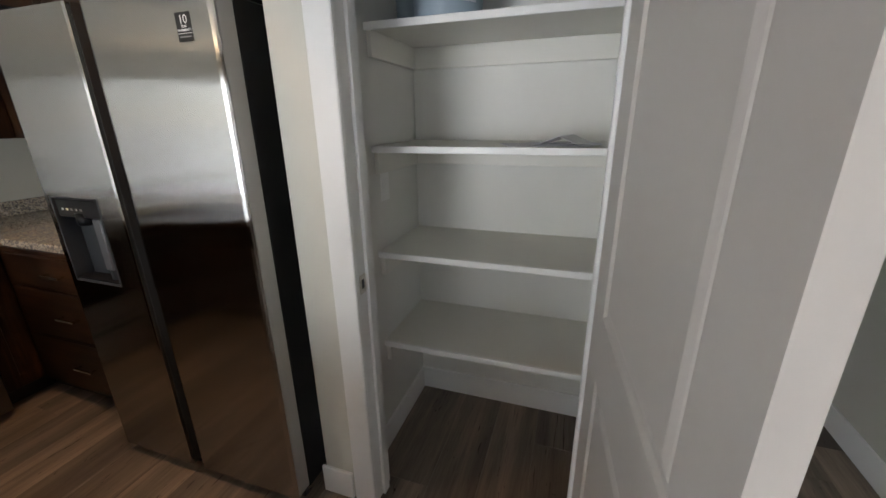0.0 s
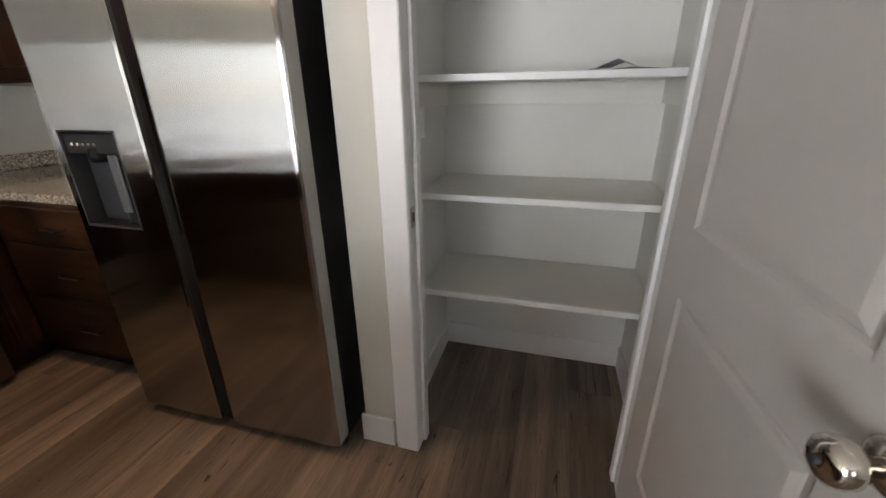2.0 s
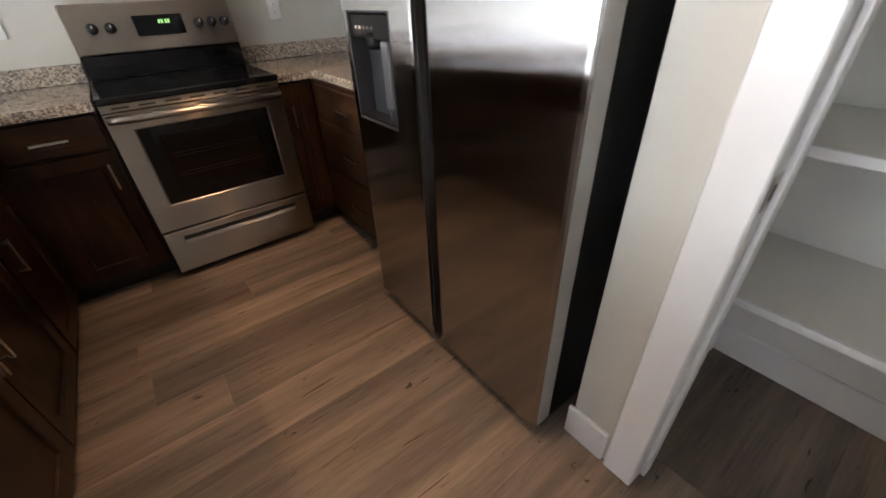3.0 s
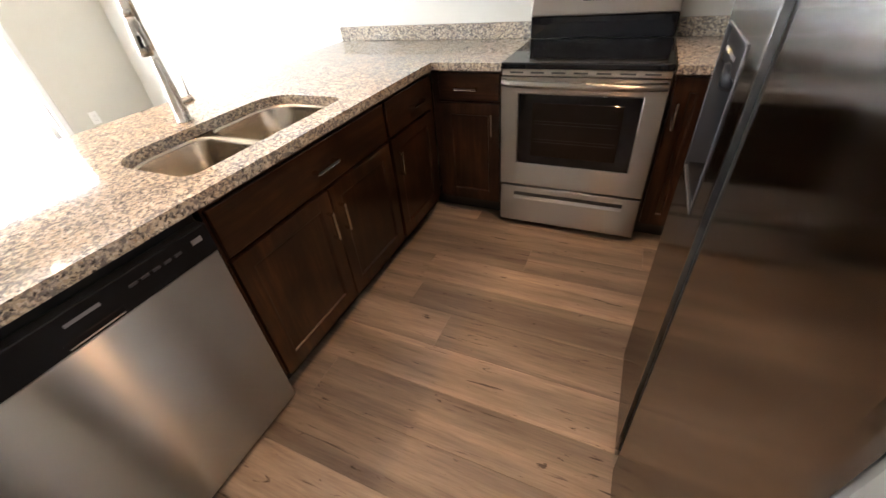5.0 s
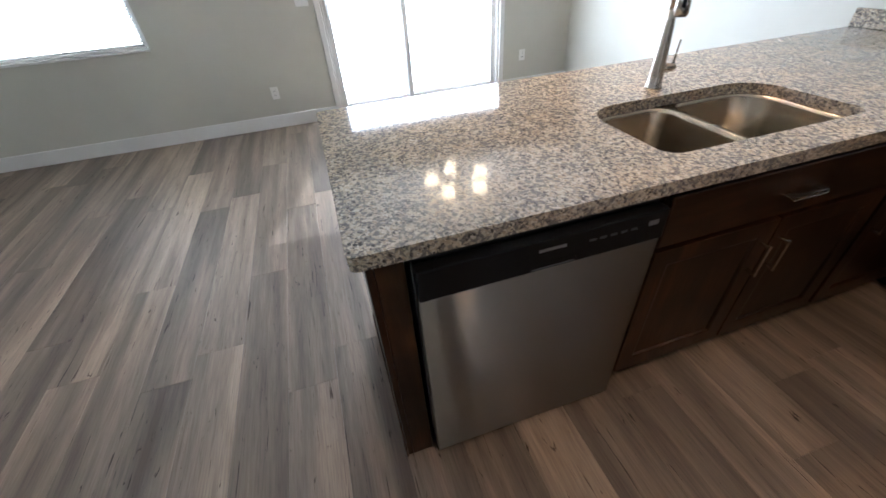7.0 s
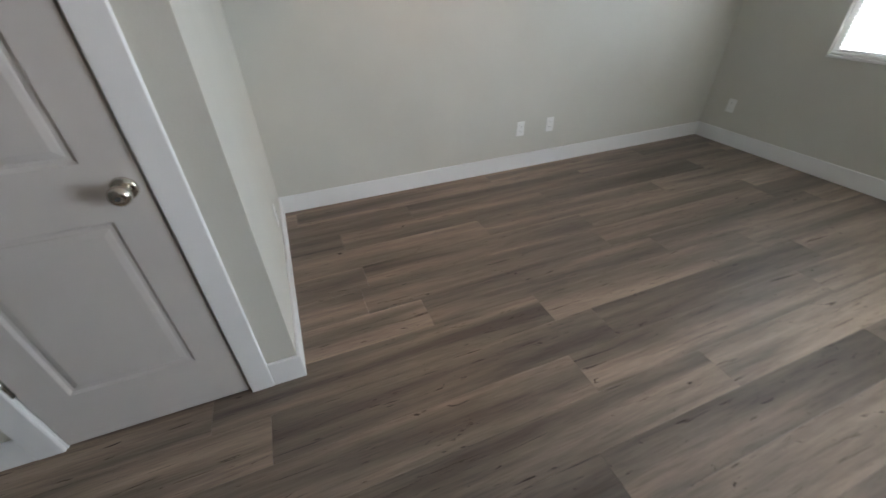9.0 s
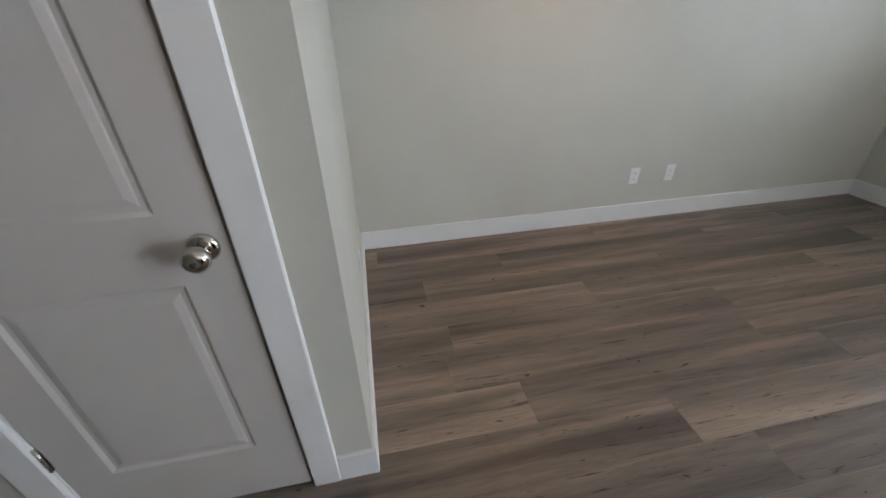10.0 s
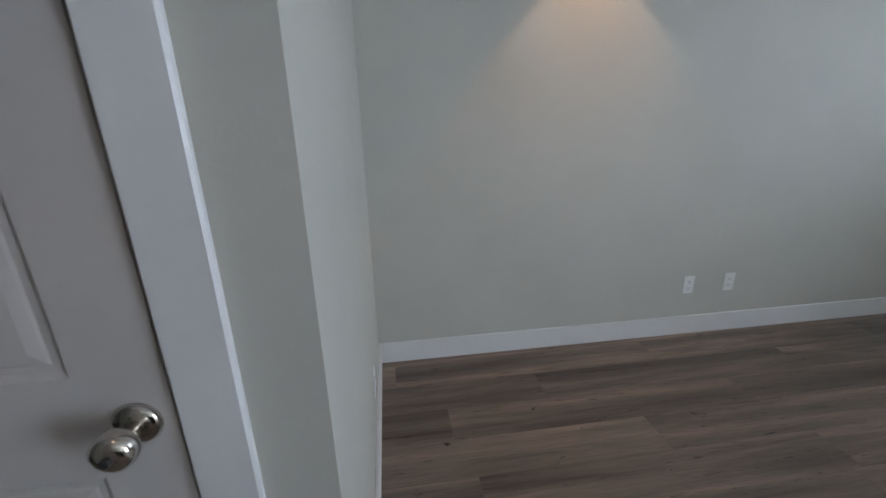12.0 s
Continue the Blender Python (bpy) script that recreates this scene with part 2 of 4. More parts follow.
WOODX = wood("stained_wood_across", (0.011, 0.0043, 0.0022), (0.029, 0.0121, 0.0054), (0.066, 0.0280, 0.0118), 0.34, 0)
GRANITE = granite_material()
PLANK = plank_material()
SUBFLOOR, _t, _b = material("joint_shadow", 0.8, 0.0, (0.05, 0.042, 0.036))
CONCRETE = painted("concrete", (0.42, 0.41, 0.39), 0.85, 0.4, 40)
BLIND, _t, _b = material("blind_vinyl", 0.45, 0.0, (0.82, 0.82, 0.80))
_b.inputs["Transmission Weight"].default_value = 0.0
BULB = glow("lamp_glass", (1.0, 0.74, 0.46), 4.0)
LENS = glow("downlight_lens", (1.0, 0.72, 0.44), 0.9)
DIGIT = glow("green_digits", (0.35, 1.0, 0.15), 0.17)
LED = glow("amber_led", (1.0, 0.75, 0.1), 0.1)
GLASS, _t, _b = material("window_glass", 0.0, 0.0, (1, 1, 1))
_b.inputs["Transmission Weight"].default_value = 1.0
_b.inputs["IOR"].default_value = 1.05

# ---- mesh helpers ----
ORIGIN = {}


def finish(name, bm, mat, smooth=False):
    bmesh.ops.recalc_face_normals(bm, faces=bm.faces[:])
    me = bpy.data.meshes.new(name)
    bm.to_mesh(me)
    bm.free()
    me.materials.append(mat)
    if smooth:
        for p in me.polygons:
            p.use_smooth = True
    return me


def thing(name, place, label, category, group="", kind=""):
    root = new(name)
    root.empty_display_size = 0.1
    root.location = place
    ORIGIN[root] = Vector(place)
    return tagged(root, label, category, group, kind)


def part(name, bm, mat, parent, label="", smooth=False):
    at = ORIGIN[parent]
    bmesh.ops.translate(bm, verts=bm.verts[:], vec=-at)
    ob = new(name, finish(name, bm, mat, smooth))
    ob.parent = parent
    ORIGIN[ob] = at
    return tagged(ob, label)


def solid(name, bm, mat, label, category, kind="", smooth=False, group=""):
    ob = new(name, finish(name, bm, mat, smooth))
    ORIGIN[ob] = Vector((0, 0, 0))
    return tagged(ob, label, category, group, kind)


def box(x0, x1, y0, y1, z0, z1, r=0.0, bm=None, seg=1):
    b = bmesh.new()
    bmesh.ops.create_cube(b, size=1.0)
    for v in b.verts:
        v.co = Vector((x0 + (v.co.x + 0.5) * (x1 - x0), y0 + (v.co.y + 0.5) * (y1 - y0), z0 + (v.co.z + 0.5) * (z1 - z0)))
    if r > 0:
        bmesh.ops.bevel(b, geom=b.edges[:], offset=r, segments=seg, profile=0.5, affect="EDGES", clamp_overlap=True)
    return join(bm, b)


def join(bm, b):
    if bm is None:
        return b
    me = bpy.data.meshes.new("scrap")
    b.to_mesh(me)
    b.free()
    bm.from_mesh(me)
    bpy.data.meshes.remove(me)
    return bm


def lathe(profile, place, axis="z", n=24, bm=None):
    """A turned body: (radius, along) pairs about an axis through place."""
    b = bmesh.new()
    rings = []
    for r, h in profile:
        ring = []
        for k in range(n):
            a = 2 * math.pi * k / n
            u, v = r * math.cos(a), r * math.sin(a)
            co = {"z": (u, v, h), "y": (u, h, v), "x": (h, u, v)}[axis]
            ring.append(b.verts.new(Vector(place) + Vector(co)))
        rings.append(ring)
    for p, q in zip(rings, rings[1:]):
        for k in range(n):
            b.faces.new((p[k], p[(k + 1) % n], q[(k + 1) % n], q[k]))
    if profile[0] != profile[-1]:
        b.faces.new(rings[0])
        b.faces.new(rings[-1])
    return join(bm, b)


def tube(points, radius, n=12, bm=None):
    """A round bar along points; radius is one number or one for each point."""
    b = bmesh.new()
    pts = [Vector(p) for p in points]
    radii = [radius] * len(pts) if isinstance(radius, (int, float)) else radius
    rings = []
    up = Vector((0.13, 0.29, 0.95))
    for k, p in enumerate(pts):
        d = (pts[min(k + 1, len(pts) - 1)] - pts[max(k - 1, 0)]).normalized()
        s = d.cross(up).normalized()
        w = s.cross(d)
        rings.append([b.verts.new(p + radii[k] * (math.cos(2 * math.pi * i / n) * s + math.sin(2 * math.pi * i / n) * w)) for i in range(n)])
    for p, q in zip(rings, rings[1:]):
        for i in range(n):
            b.faces.new((p[i], p[(i + 1) % n], q[(i + 1) % n], q[i]))
    b.faces.new(rings[0])
    b.faces.new(rings[-1])
    return join(bm, b)


def panelled(w, h, t, panels, profile, both=True):
    """A slab in x 0..w, y 0..t, z 0..h with moulded panels (x0, x1, z0, z1); profile: (inset, depth) steps."""
    b = bmesh.new()

    def face(front):
        def P(x, z, d):
            return b.verts.new((x, d if front else t - d, z))

        xs = sorted({0, w, *[p[0] for p in panels], *[p[1] for p in panels]})
        zs = sorted({0, h, *[p[2] for p in panels], *[p[3] for p in panels]})
        for x0, x1 in zip(xs, xs[1:]):
            for z0, z1 in zip(zs, zs[1:]):
                cx, cz = (x0 + x1) / 2, (z0 + z1) / 2
                if any(p[0] < cx < p[1] and p[2] < cz < p[3] for p in panels):
                    continue
                b.faces.new((P(x0, z0, 0), P(x1, z0, 0), P(x1, z1, 0), P(x0, z1, 0)))
        for x0, x1, z0, z1 in panels:
            last = None
            for i, d in [(0, 0), *profile]:
                ring = [P(x0 + i, z0 + i, d), P(x1 - i, z0 + i, d), P(x1 - i, z1 - i, d), P(x0 + i, z1 - i, d)]
                if last:
                    for k in range(4):
                        b.faces.new((last[k], last[(k + 1) % 4], ring[(k + 1) % 4], ring[k]))
                last = ring
            b.faces.new(last)

    face(True)
    if both:
        face(False)
    else:
        b.faces.new([b.verts.new(c) for c in ((0, t, 0), (w, t, 0), (w, t, h), (0, t, h))])
    for c in (((0, 0, 0), (0, t, 0), (0, t, h), (0, 0, h)), ((w, 0, 0), (w, t, 0), (w, t, h), (w, 0, h)), ((0, 0, 0), (w, 0, 0), (w, t, 0), (0, t, 0)), ((0, 0, h), (w, 0, h), (w, t, h), (0, t, h))):
        b.faces.new([b.verts.new(v) for v in c])
    bmesh.ops.remove_doubles(b, verts=b.verts[:], dist=1e-5)
    return b


def moved(b, m):
    bmesh.ops.transform(b, matrix=m, verts=b.verts[:])
    return b


FACE_EAST = Matrix.Rotation(math.pi / 2, 4, "Z")      # a slab's front, -y, turned to +x
FACE_WEST = Matrix.Rotation(-math.pi / 2, 4, "Z")     # turned to -x
FACE_NORTH = Matrix.Rotation(math.pi, 4, "Z")         # turned to +y

# ---- structure ----
XW, XE, YN, YS, H = -3.715, 2.06, 0.0, -6.145, 2.44
CLX, CLY = 0.318, -4.642          # the closet's outer corner
PANX, PANN, PANS = 1.312, -2.505, -3.655   # the pantry's front wall and its ends
HALL = 3.1

# floor slab; its planks come last
floor = solid("floor", box(XW - 0.12, HALL + 0.12, YS - 0.12, YN + 0.12, -0.12, -0.006), SUBFLOOR, "grey-brown wood-look plank floor with dark knots", "floor", "structure")
solid("ceiling", box(XW - 0.12, HALL + 0.12, YS - 0.12, YN + 0.12, H, H + 0.12), CEIL, "plain off-white painted ceiling", "ceiling", "structure")
solid("ground", box(-260, 260, -260, 260, -0.4, -0.16), CONCRETE, "pale concrete ground outside the glazed door", "ground", "structure")
solid("patio_pavement", box(-9.5, XW - 0.125, -7, 1, -0.155, -0.06), CONCRETE, "pale concrete patio slab outside the door", "pavement", "structure")

LW = "greige painted wall with light orange-peel texture"


def wall(name, *boxes):
    b = None
    for q in boxes:
        b = box(*q, bm=b)
    return solid(name, b, WALL, LW, "wall", "structure")


T = 0.12
DY0, DY1, DZ = -2.685, -0.865, 2.03       # glazed door
WY0, WY1, WZ0, WZ1 = -5.345, -4.195, 0.838, 2.06     # window
wall("wall_north", (XW - T, HALL + T, YN, YN + T, -0.1, H))
wall("wall_west", (XW - T, XW, YS, WY0, -0.1, H), (XW - T, XW, WY0, WY1, -0.1, WZ0), (XW - T, XW, WY0, WY1, WZ1, H), (XW - T, XW, WY1, DY0, -0.1, H), (XW - T, XW, DY0, DY1, DZ, H), (XW - T, XW, DY1, YN, -0.1, H))
wall("wall_south", (XW - T, HALL + T, YS - T, YS, -0.1, H))
wall("wall_closet_side", (CLX, CLX + T, YS, CLY - T, -0.1, H))
CDX0, CDX1 = 0.527, 1.145      # closet door opening
wall("wall_closet_front", (CLX, CDX0 - 0.02, CLY - T, CLY, -0.1, H), (CDX0 - 0.02, CDX1 + 0.02, CLY - T, CLY, 2.06, H), (CDX1 + 0.02, HALL, CLY - T, CLY, -0.1, H))
wall("wall_hall_end", (HALL, HALL + T, YS, YN, -0.1, H))
wall("wall_kitchen_east", (XE, XE + T, PANS, YN, -0.1, H))
wall("wall_pantry_north", (PANX, XE, -2.635, PANN, -0.1, H))
PO0, PO1 = -3.445, -2.728     # pantry opening
wall("wall_pantry_front", (PANX, PANX + 0.11, PO1 + 0.015, -2.635, -0.1, H), (PANX, PANX + 0.11, PO0 - 0.015, PO1 + 0.015, 2.05, H), (PANX, PANX + 0.11, -3.545, PO0 - 0.015, -0.1, H))
wall("wall_pantry_south", (PANX, XE, PANS, -3.545, -0.1, H))

# the pantry's inside is painted off-white: a thin skim on its three walls
def skim(name, *q):
    solid(name, box(*q), PANTRY, "off-white painted pantry wall", "wall", "structure")


skim("wall_pantry_back_skim", XE - 0.004, XE, -3.541, -2.639, 0.0, H)
skim("wall_pantry_north_skim", PANX + 0.111, XE, -2.639, -2.635, 0.0, H)
skim("wall_pantry_south_skim", PANX + 0.111, XE, -3.545, -3.541, 0.0, H)

# baseboards: plain boards with an eased top edge
BB, BT = 0.128, 0.014


def baseboard(*q):
    solid("baseboard", box(*q, 0.0, BB, 0.003), TRIM, "white painted flat baseboard along the wall", "baseboard", "structure")


baseboard(XW, XW + BT, YS, DY0 - 0.055)
baseboard(XW, XW + BT, DY1 + 0.055, YN)
baseboard(XW + BT, CLX - BT, YS, YS + BT)
baseboard(CLX - BT, CLX, YS, CLY)
baseboard(CLX - BT, CDX0 - 0.095, CLY, CLY + BT)
baseboard(CDX1 + 0.095, HALL, CLY, CLY + BT)
baseboard(XW + BT, -0.66, YN - BT, YN)
baseboard(PANX - BT, PANX, -2.628, PANN + BT)
baseboard(PANX - BT, PANX + 0.0, PANS, PO0 - 0.1)
baseboard(PANX, HALL, PANS - BT, PANS)
baseboard(XE - BT, XE, -3.545, -2.635)
baseboard(PANX + 0.11, XE - BT, -2.635 - BT, -2.635)
baseboard(PANX + 0.11, XE - BT, -3.545, -3.545 + BT)


def trim(name, *q, label="white painted door casing", r=0.004):
    return solid(name, box(*q, r), TRIM, label, "trim", "structure")


# pantry casing and jambs
trim("trim", PANX - 0.017, PANX, PO1, PO1 + 0.088, 0, 2.12)
trim("trim", PANX - 0.017, PANX, PO0 - 0.088, PO0, 0, 2.12)
trim("trim", PANX - 0.017, PANX, PO0, PO1, 2.035, 2.12)
for y0, y1 in ((PO1, PO1 + 0.0145), (PO0 - 0.0145, PO0)):
    trim("trim", PANX - 0.004, PANX + 0.113, y0, y1, 0, 2.035, label="white painted door jamb", r=0.002)
trim("trim", PANX - 0.004, PANX + 0.113, PO0, PO1, 2.036, 2.049, label="white painted door jamb", r=0.002)
trim("trim", PANX + 0.045, PANX + 0.085, PO1 - 0.012, PO1 - 0.0002, 0, 2.03, label="white painted door stop strip", r=0.002)
trim("trim", PANX + 0.045, PANX + 0.085, PO0 + 0.0002, PO0 + 0.012, 0, 2.03, label="white painted door stop strip", r=0.002)
# closet casing and jambs
trim("trim", CDX0 - 0.0945, CDX0 - 0.0065, CLY, CLY + 0.017, 0, 2.13)
trim("trim", CDX1 + 0.006, CDX1 + 0.094, CLY, CLY + 0.017, 0, 2.13)
trim("trim", CDX0 - 0.006, CDX1 + 0.006, CLY, CLY + 0.017, 2.05, 2.13)
trim("trim", CDX0 - 0.0195, CDX0 - 0.003, CLY - T, CLY + 0.004, 0, 2.05, label="white painted door jamb", r=0.002)
trim("trim", CDX1 + 0.003, CDX1 + 0.0195, CLY - T, CLY + 0.004, 0, 2.05, label="white painted door jamb", r=0.002)

# doors: two moulded panels
MOULD = [(0.010, 0.0065), (0.020, 0.0070), (0.024, 0.0050), (0.040, 0.0015)]


def knob(parent, place, axis, sign, lock=True):
    s = sign
    rose = lathe([(0.0, 0.0), (0.033, 0.0), (0.033, 0.004 * s), (0.028, 0.010 * s), (0.013, 0.013 * s)], place, axis)
    k = part("knob", rose, CHROME, parent, "satin nickel round door knob", True)
    ball = lathe([(0.012, 0.012 * s), (0.012, 0.026 * s), (0.020, 0.032 * s), (0.027, 0.042 * s), (0.0285, 0.052 * s), (0.026, 0.062 * s), (0.019, 0.068 * s), (0.010, 0.070 * s), (0.0, 0.0702 * s)], place, axis)
    part("knob_grip", ball, CHROME, k, "", True)
    if lock:
        part("lock_button", lathe([(0.006, 0.070 * s), (0.006, 0.0745 * s), (0.004, 0.0755 * s)], place, axis, 12), SLOT, k)


def door(name, w, m, panels, label):
    root = thing(name, (0, 0, 0), label, "door", "", "structure")
    ORIGIN[root] = Vector((0, 0, 0))
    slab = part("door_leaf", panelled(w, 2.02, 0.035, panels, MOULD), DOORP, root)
    knob(root, (w - 0.050, 0.0, 0.92), "y", -1)
    knob(root, (w - 0.050, 0.035, 0.92), "y", 1, False)
    part("latch_plate", box(w, w + 0.0015, 0.006, 0.030, 0.892, 0.948), NICKEL, slab, "nickel latch plate")
    root.matrix_world = m
    return root


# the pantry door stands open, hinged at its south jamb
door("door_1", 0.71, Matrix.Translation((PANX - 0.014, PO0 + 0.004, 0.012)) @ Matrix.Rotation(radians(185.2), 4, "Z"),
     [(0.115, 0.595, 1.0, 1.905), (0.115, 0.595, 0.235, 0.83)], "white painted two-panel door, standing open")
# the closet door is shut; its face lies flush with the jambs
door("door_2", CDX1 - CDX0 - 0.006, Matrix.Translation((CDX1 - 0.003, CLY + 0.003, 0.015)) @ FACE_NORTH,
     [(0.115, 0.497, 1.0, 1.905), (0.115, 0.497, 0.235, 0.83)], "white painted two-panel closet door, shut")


def hinge(parent_name, x, y, z, dx, dy, label):
    root = thing(parent_name, (x, y, z), label, "hinge", "door hinges")
    part("leaf", box(x - dx, x + dx, y - dy, y + dy, z - 0.045, z + 0.045, 0.001), NICKEL, root)
    part("barrel", lathe([(0.0055, -0.047), (0.0055, 0.047)], (x, y + 0.006, z), "z", 10), NICKEL, root, "", True)


for z in (0.36, 1.05, 1.82):
    hinge("hinge", CDX1 + 0.001, CLY + 0.0, z, 0.010, 0.003, "satin nickel butt hinge on the closet door")
strike = thing("strike_plate", (PANX + 0.03, PO1 - 0.001, 0.945), "satin nickel strike plate on the door jamb", "strike plate")
part("plate", box(PANX + 0.006, PANX + 0.044, PO1 - 0.0025, PO1 - 0.0003, 0.912, 0.978, 0.0008), NICKEL, strike)
part("hole", box(PANX + 0.018, PANX + 0.032, PO1 - 0.003, PO1 - 0.0024, 0.93, 0.96), SLOT, strike)

# ---- glazed sliding door ----
sl = thing("door_3", (XW - 0.06, -1.765, 0), "white vinyl sliding glass door with lowered blinds", "door", "", "structure")
X0, X1 = XW - 0.10, XW - 0.012
part("frame_side", box(X0, X1, DY0 + 0.001, DY0 + 0.022, 0, DZ, 0.003), TRIM, sl)
part("frame_side", box(X0, X1, DY1 - 0.022, DY1 - 0.001, 0, DZ, 0.003), TRIM, sl)
part("frame_head", box(X0, X1, DY0 + 0.022, DY1 - 0.022, DZ - 0.055, DZ - 0.001, 0.003), TRIM, sl)
part("threshold", box(X0, X1 + 0.01, DY0 + 0.022, DY1 - 0.022, 0.0, 0.045, 0.004), TRIM, sl)
MID = -1.905


def sash(y0, y1, x0, x1, slats):
    s = part("sash", box(x0, x1, y0, y0 + 0.05, 0.047, DZ - 0.058, 0.003), TRIM, sl)
    part("stile", box(x0, x1, y1 - 0.05, y1, 0.047, DZ - 0.058, 0.003), TRIM, s)
    part("bottom_rail", box(x0, x1, y0 + 0.05, y1 - 0.05, 0.047, 0.115, 0.003), TRIM, s)
    part("top_rail", box(x0, x1, y0 + 0.05, y1 - 0.05, DZ - 0.125, DZ - 0.058, 0.003), TRIM, s)
    xm = (x0 + x1) / 2
    pane = part("pane", box(xm - 0.012, xm - 0.008, y0 + 0.046, y1 - 0.046, 0.11, DZ - 0.12), GLASS, s)
    pane.visible_shadow = False
    for k in range(slats):
        z = 0.145 + k * (DZ - 0.29) / (slats - 1)
        blade = moved(box(-0.010, 0.010, y0 + 0.0505, y1 - 0.0505, -0.0006, 0.0006), Matrix.Translation((xm + 0.004, 0, z)) @ Matrix.Rotation(radians(-11), 4, "Y"))
        part("blind_slat", blade, BLIND, s)
    part("blind_rail", box(xm - 0.001, xm + 0.017, y0 + 0.054, y1 - 0.054, 0.118, 0.132, 0.002), BLIND, s)


sash(DY0 + 0.023, MID + 0.035, XW - 0.050, XW - 0.014, 72)
sash(MID - 0.035, DY1 - 0.023, XW - 0.094, XW - 0.058, 72)
part("pull_handle", box(XW - 0.0135, XW + 0.016, DY0 + 0.035, DY0 + 0.057, 0.93, 1.13, 0.006), TRIM, sl)
trim("trim", XW, XW + 0.016, DY0 - 0.055, DY0, 0, DZ + 0.075, label="white painted casing of the glass door")
trim("trim", XW, XW + 0.016, DY1, DY1 + 0.055, 0, DZ + 0.075, label="white painted casing of the glass door")
trim("trim", XW, XW + 0.016, DY0, DY1, DZ, DZ + 0.075, label="white painted casing of the glass door")

# ---- window with a lowered blind ----
wn = thing("window_1", (XW - 0.06, (WY0 + WY1) / 2, WZ0), "white vinyl window with horizontal blind", "window", "", "structure")
part("window_frame", box(X0, XW - 0.03, WY0 + 0.001, WY0 + 0.05, WZ0, WZ1, 0.003), TRIM, wn)
part("window_frame", box(X0, XW - 0.03, WY1 - 0.05, WY1 - 0.001, WZ0, WZ1, 0.003), TRIM, wn)
part("window_frame", box(X0, XW - 0.03, WY0 + 0.05, WY1 - 0.05, WZ1 - 0.05, WZ1 - 0.001, 0.003), TRIM, wn)
part("window_frame", box(X0, XW - 0.03, WY0 + 0.05, WY1 - 0.05, WZ0 + 0.001, WZ0 + 0.05, 0.003), TRIM, wn)
part("window_sill", box(XW - 0.029, XW + 0.012, WY0 + 0.001, WY1 - 0.001, WZ0 - 0.012, WZ0 + 0.008, 0.003), TRIM, wn)
p = part("pane", box(XW - 0.082, XW - 0.078, WY0 + 0.045, WY1 - 0.045, WZ0 + 0.045, WZ1 - 0.045), GLASS, wn)
p.visible_shadow = False
for k in range(44):
    z = WZ0 + 0.04 + k * 1.1 / 43
    part("blind_slat", moved(box(-0.0125, 0.0125, WY0 + 0.047, WY1 - 0.030, -0.0006, 0.0006), Matrix.Translation((XW - 0.012, 0, z)) @ Matrix.Rotation(radians(-28), 4, "Y")), BLIND, wn)
part("blind_rail", box(XW - 0.024, XW - 0.001, WY0 + 0.012, WY1 - 0.012, WZ0 + 0.012, WZ0 + 0.028, 0.003), BLIND, wn)

# ---- plates on the walls ----


def plate(name, place, normal, label, category, gangs=1, outlet=True, w=0.072, h=0.116):
    """A wall plate facing normal ('x', '-x', 'y' or '-y')."""
    root = thing(name, place, label, category, "wall plates")
    turn = {"-y": Matrix.Identity(4), "x": FACE_EAST, "-x": FACE_WEST, "y": FACE_NORTH}[normal]
    m = Matrix.Translation(place) @ turn
    W = w + 0.046 * (gangs - 1)
    part("cover", moved(box(-W / 2, W / 2, -0.006, -0.0002, -h / 2, h / 2, 0.002), m), WHITEP, root)
    for g in range(gangs):
        cx = (g - (gangs - 1) / 2) * 0.046
        if outlet:
            for z in (-0.021, 0.021):
                face = part("socket", moved(box(cx - 0.017, cx + 0.017, -0.008, -0.0055, z - 0.014, z + 0.014, 0.003), m), WHITEP, root)
                for sx in (-0.006, 0.006):
                    part("slot", moved(box(cx + sx - 0.001, cx + sx + 0.001, -0.0085, -0.0078, z - 0.003, z + 0.006), m), SLOT, face)
                part("slot", moved(lathe([(0.002, -0.0085), (0.002, -0.0078)], (cx, 0, z - 0.008), "y", 8), m), SLOT, face)
        else:
            part("rocker", moved(box(cx - 0.0165, cx + 0.0165, -0.009, -0.0055, -0.033, 0.033, 0.002), m), WHITEP, root)
    return root


plate("outlet", (-1.618, YS, 0.342), "y", "white duplex outlet plate on the wall", "outlet")
plate("outlet", (-1.901, YS, 0.342), "y", "white duplex outlet plate on the wall", "outlet")
plate("outlet", (XW, -3.30, 0.34), "x", "white duplex outlet plate near the glass door", "outlet")
plate("outlet", (XW, -0.575, 0.37), "x", "white duplex outlet plate near the glass door", "outlet")
plate("outlet", (XW, -5.889, 0.34), "x", "white duplex outlet plate below the window", "outlet")
plate("outlet", (CLX, -5.55, 0.30), "-x", "white duplex outlet plate on the closet wall", "outlet")
plate("light_switch", (XW, -2.844, 1.10), "x", "white two-gang switch plate beside the glass door", "switch", 2, False)
plate("light_switch", (0.166, YN, 1.186), "-y", "white switch plate above the granite backsplash", "switch", 1, False)
plate("outlet", (1.45, YN, 1.19), "-y", "white outlet plate above the granite backsplash", "outlet")
plate("light_switch", (1.713, -2.635, 1.205), "-y", "white switch plate inside the pantry", "switch", 1, False)

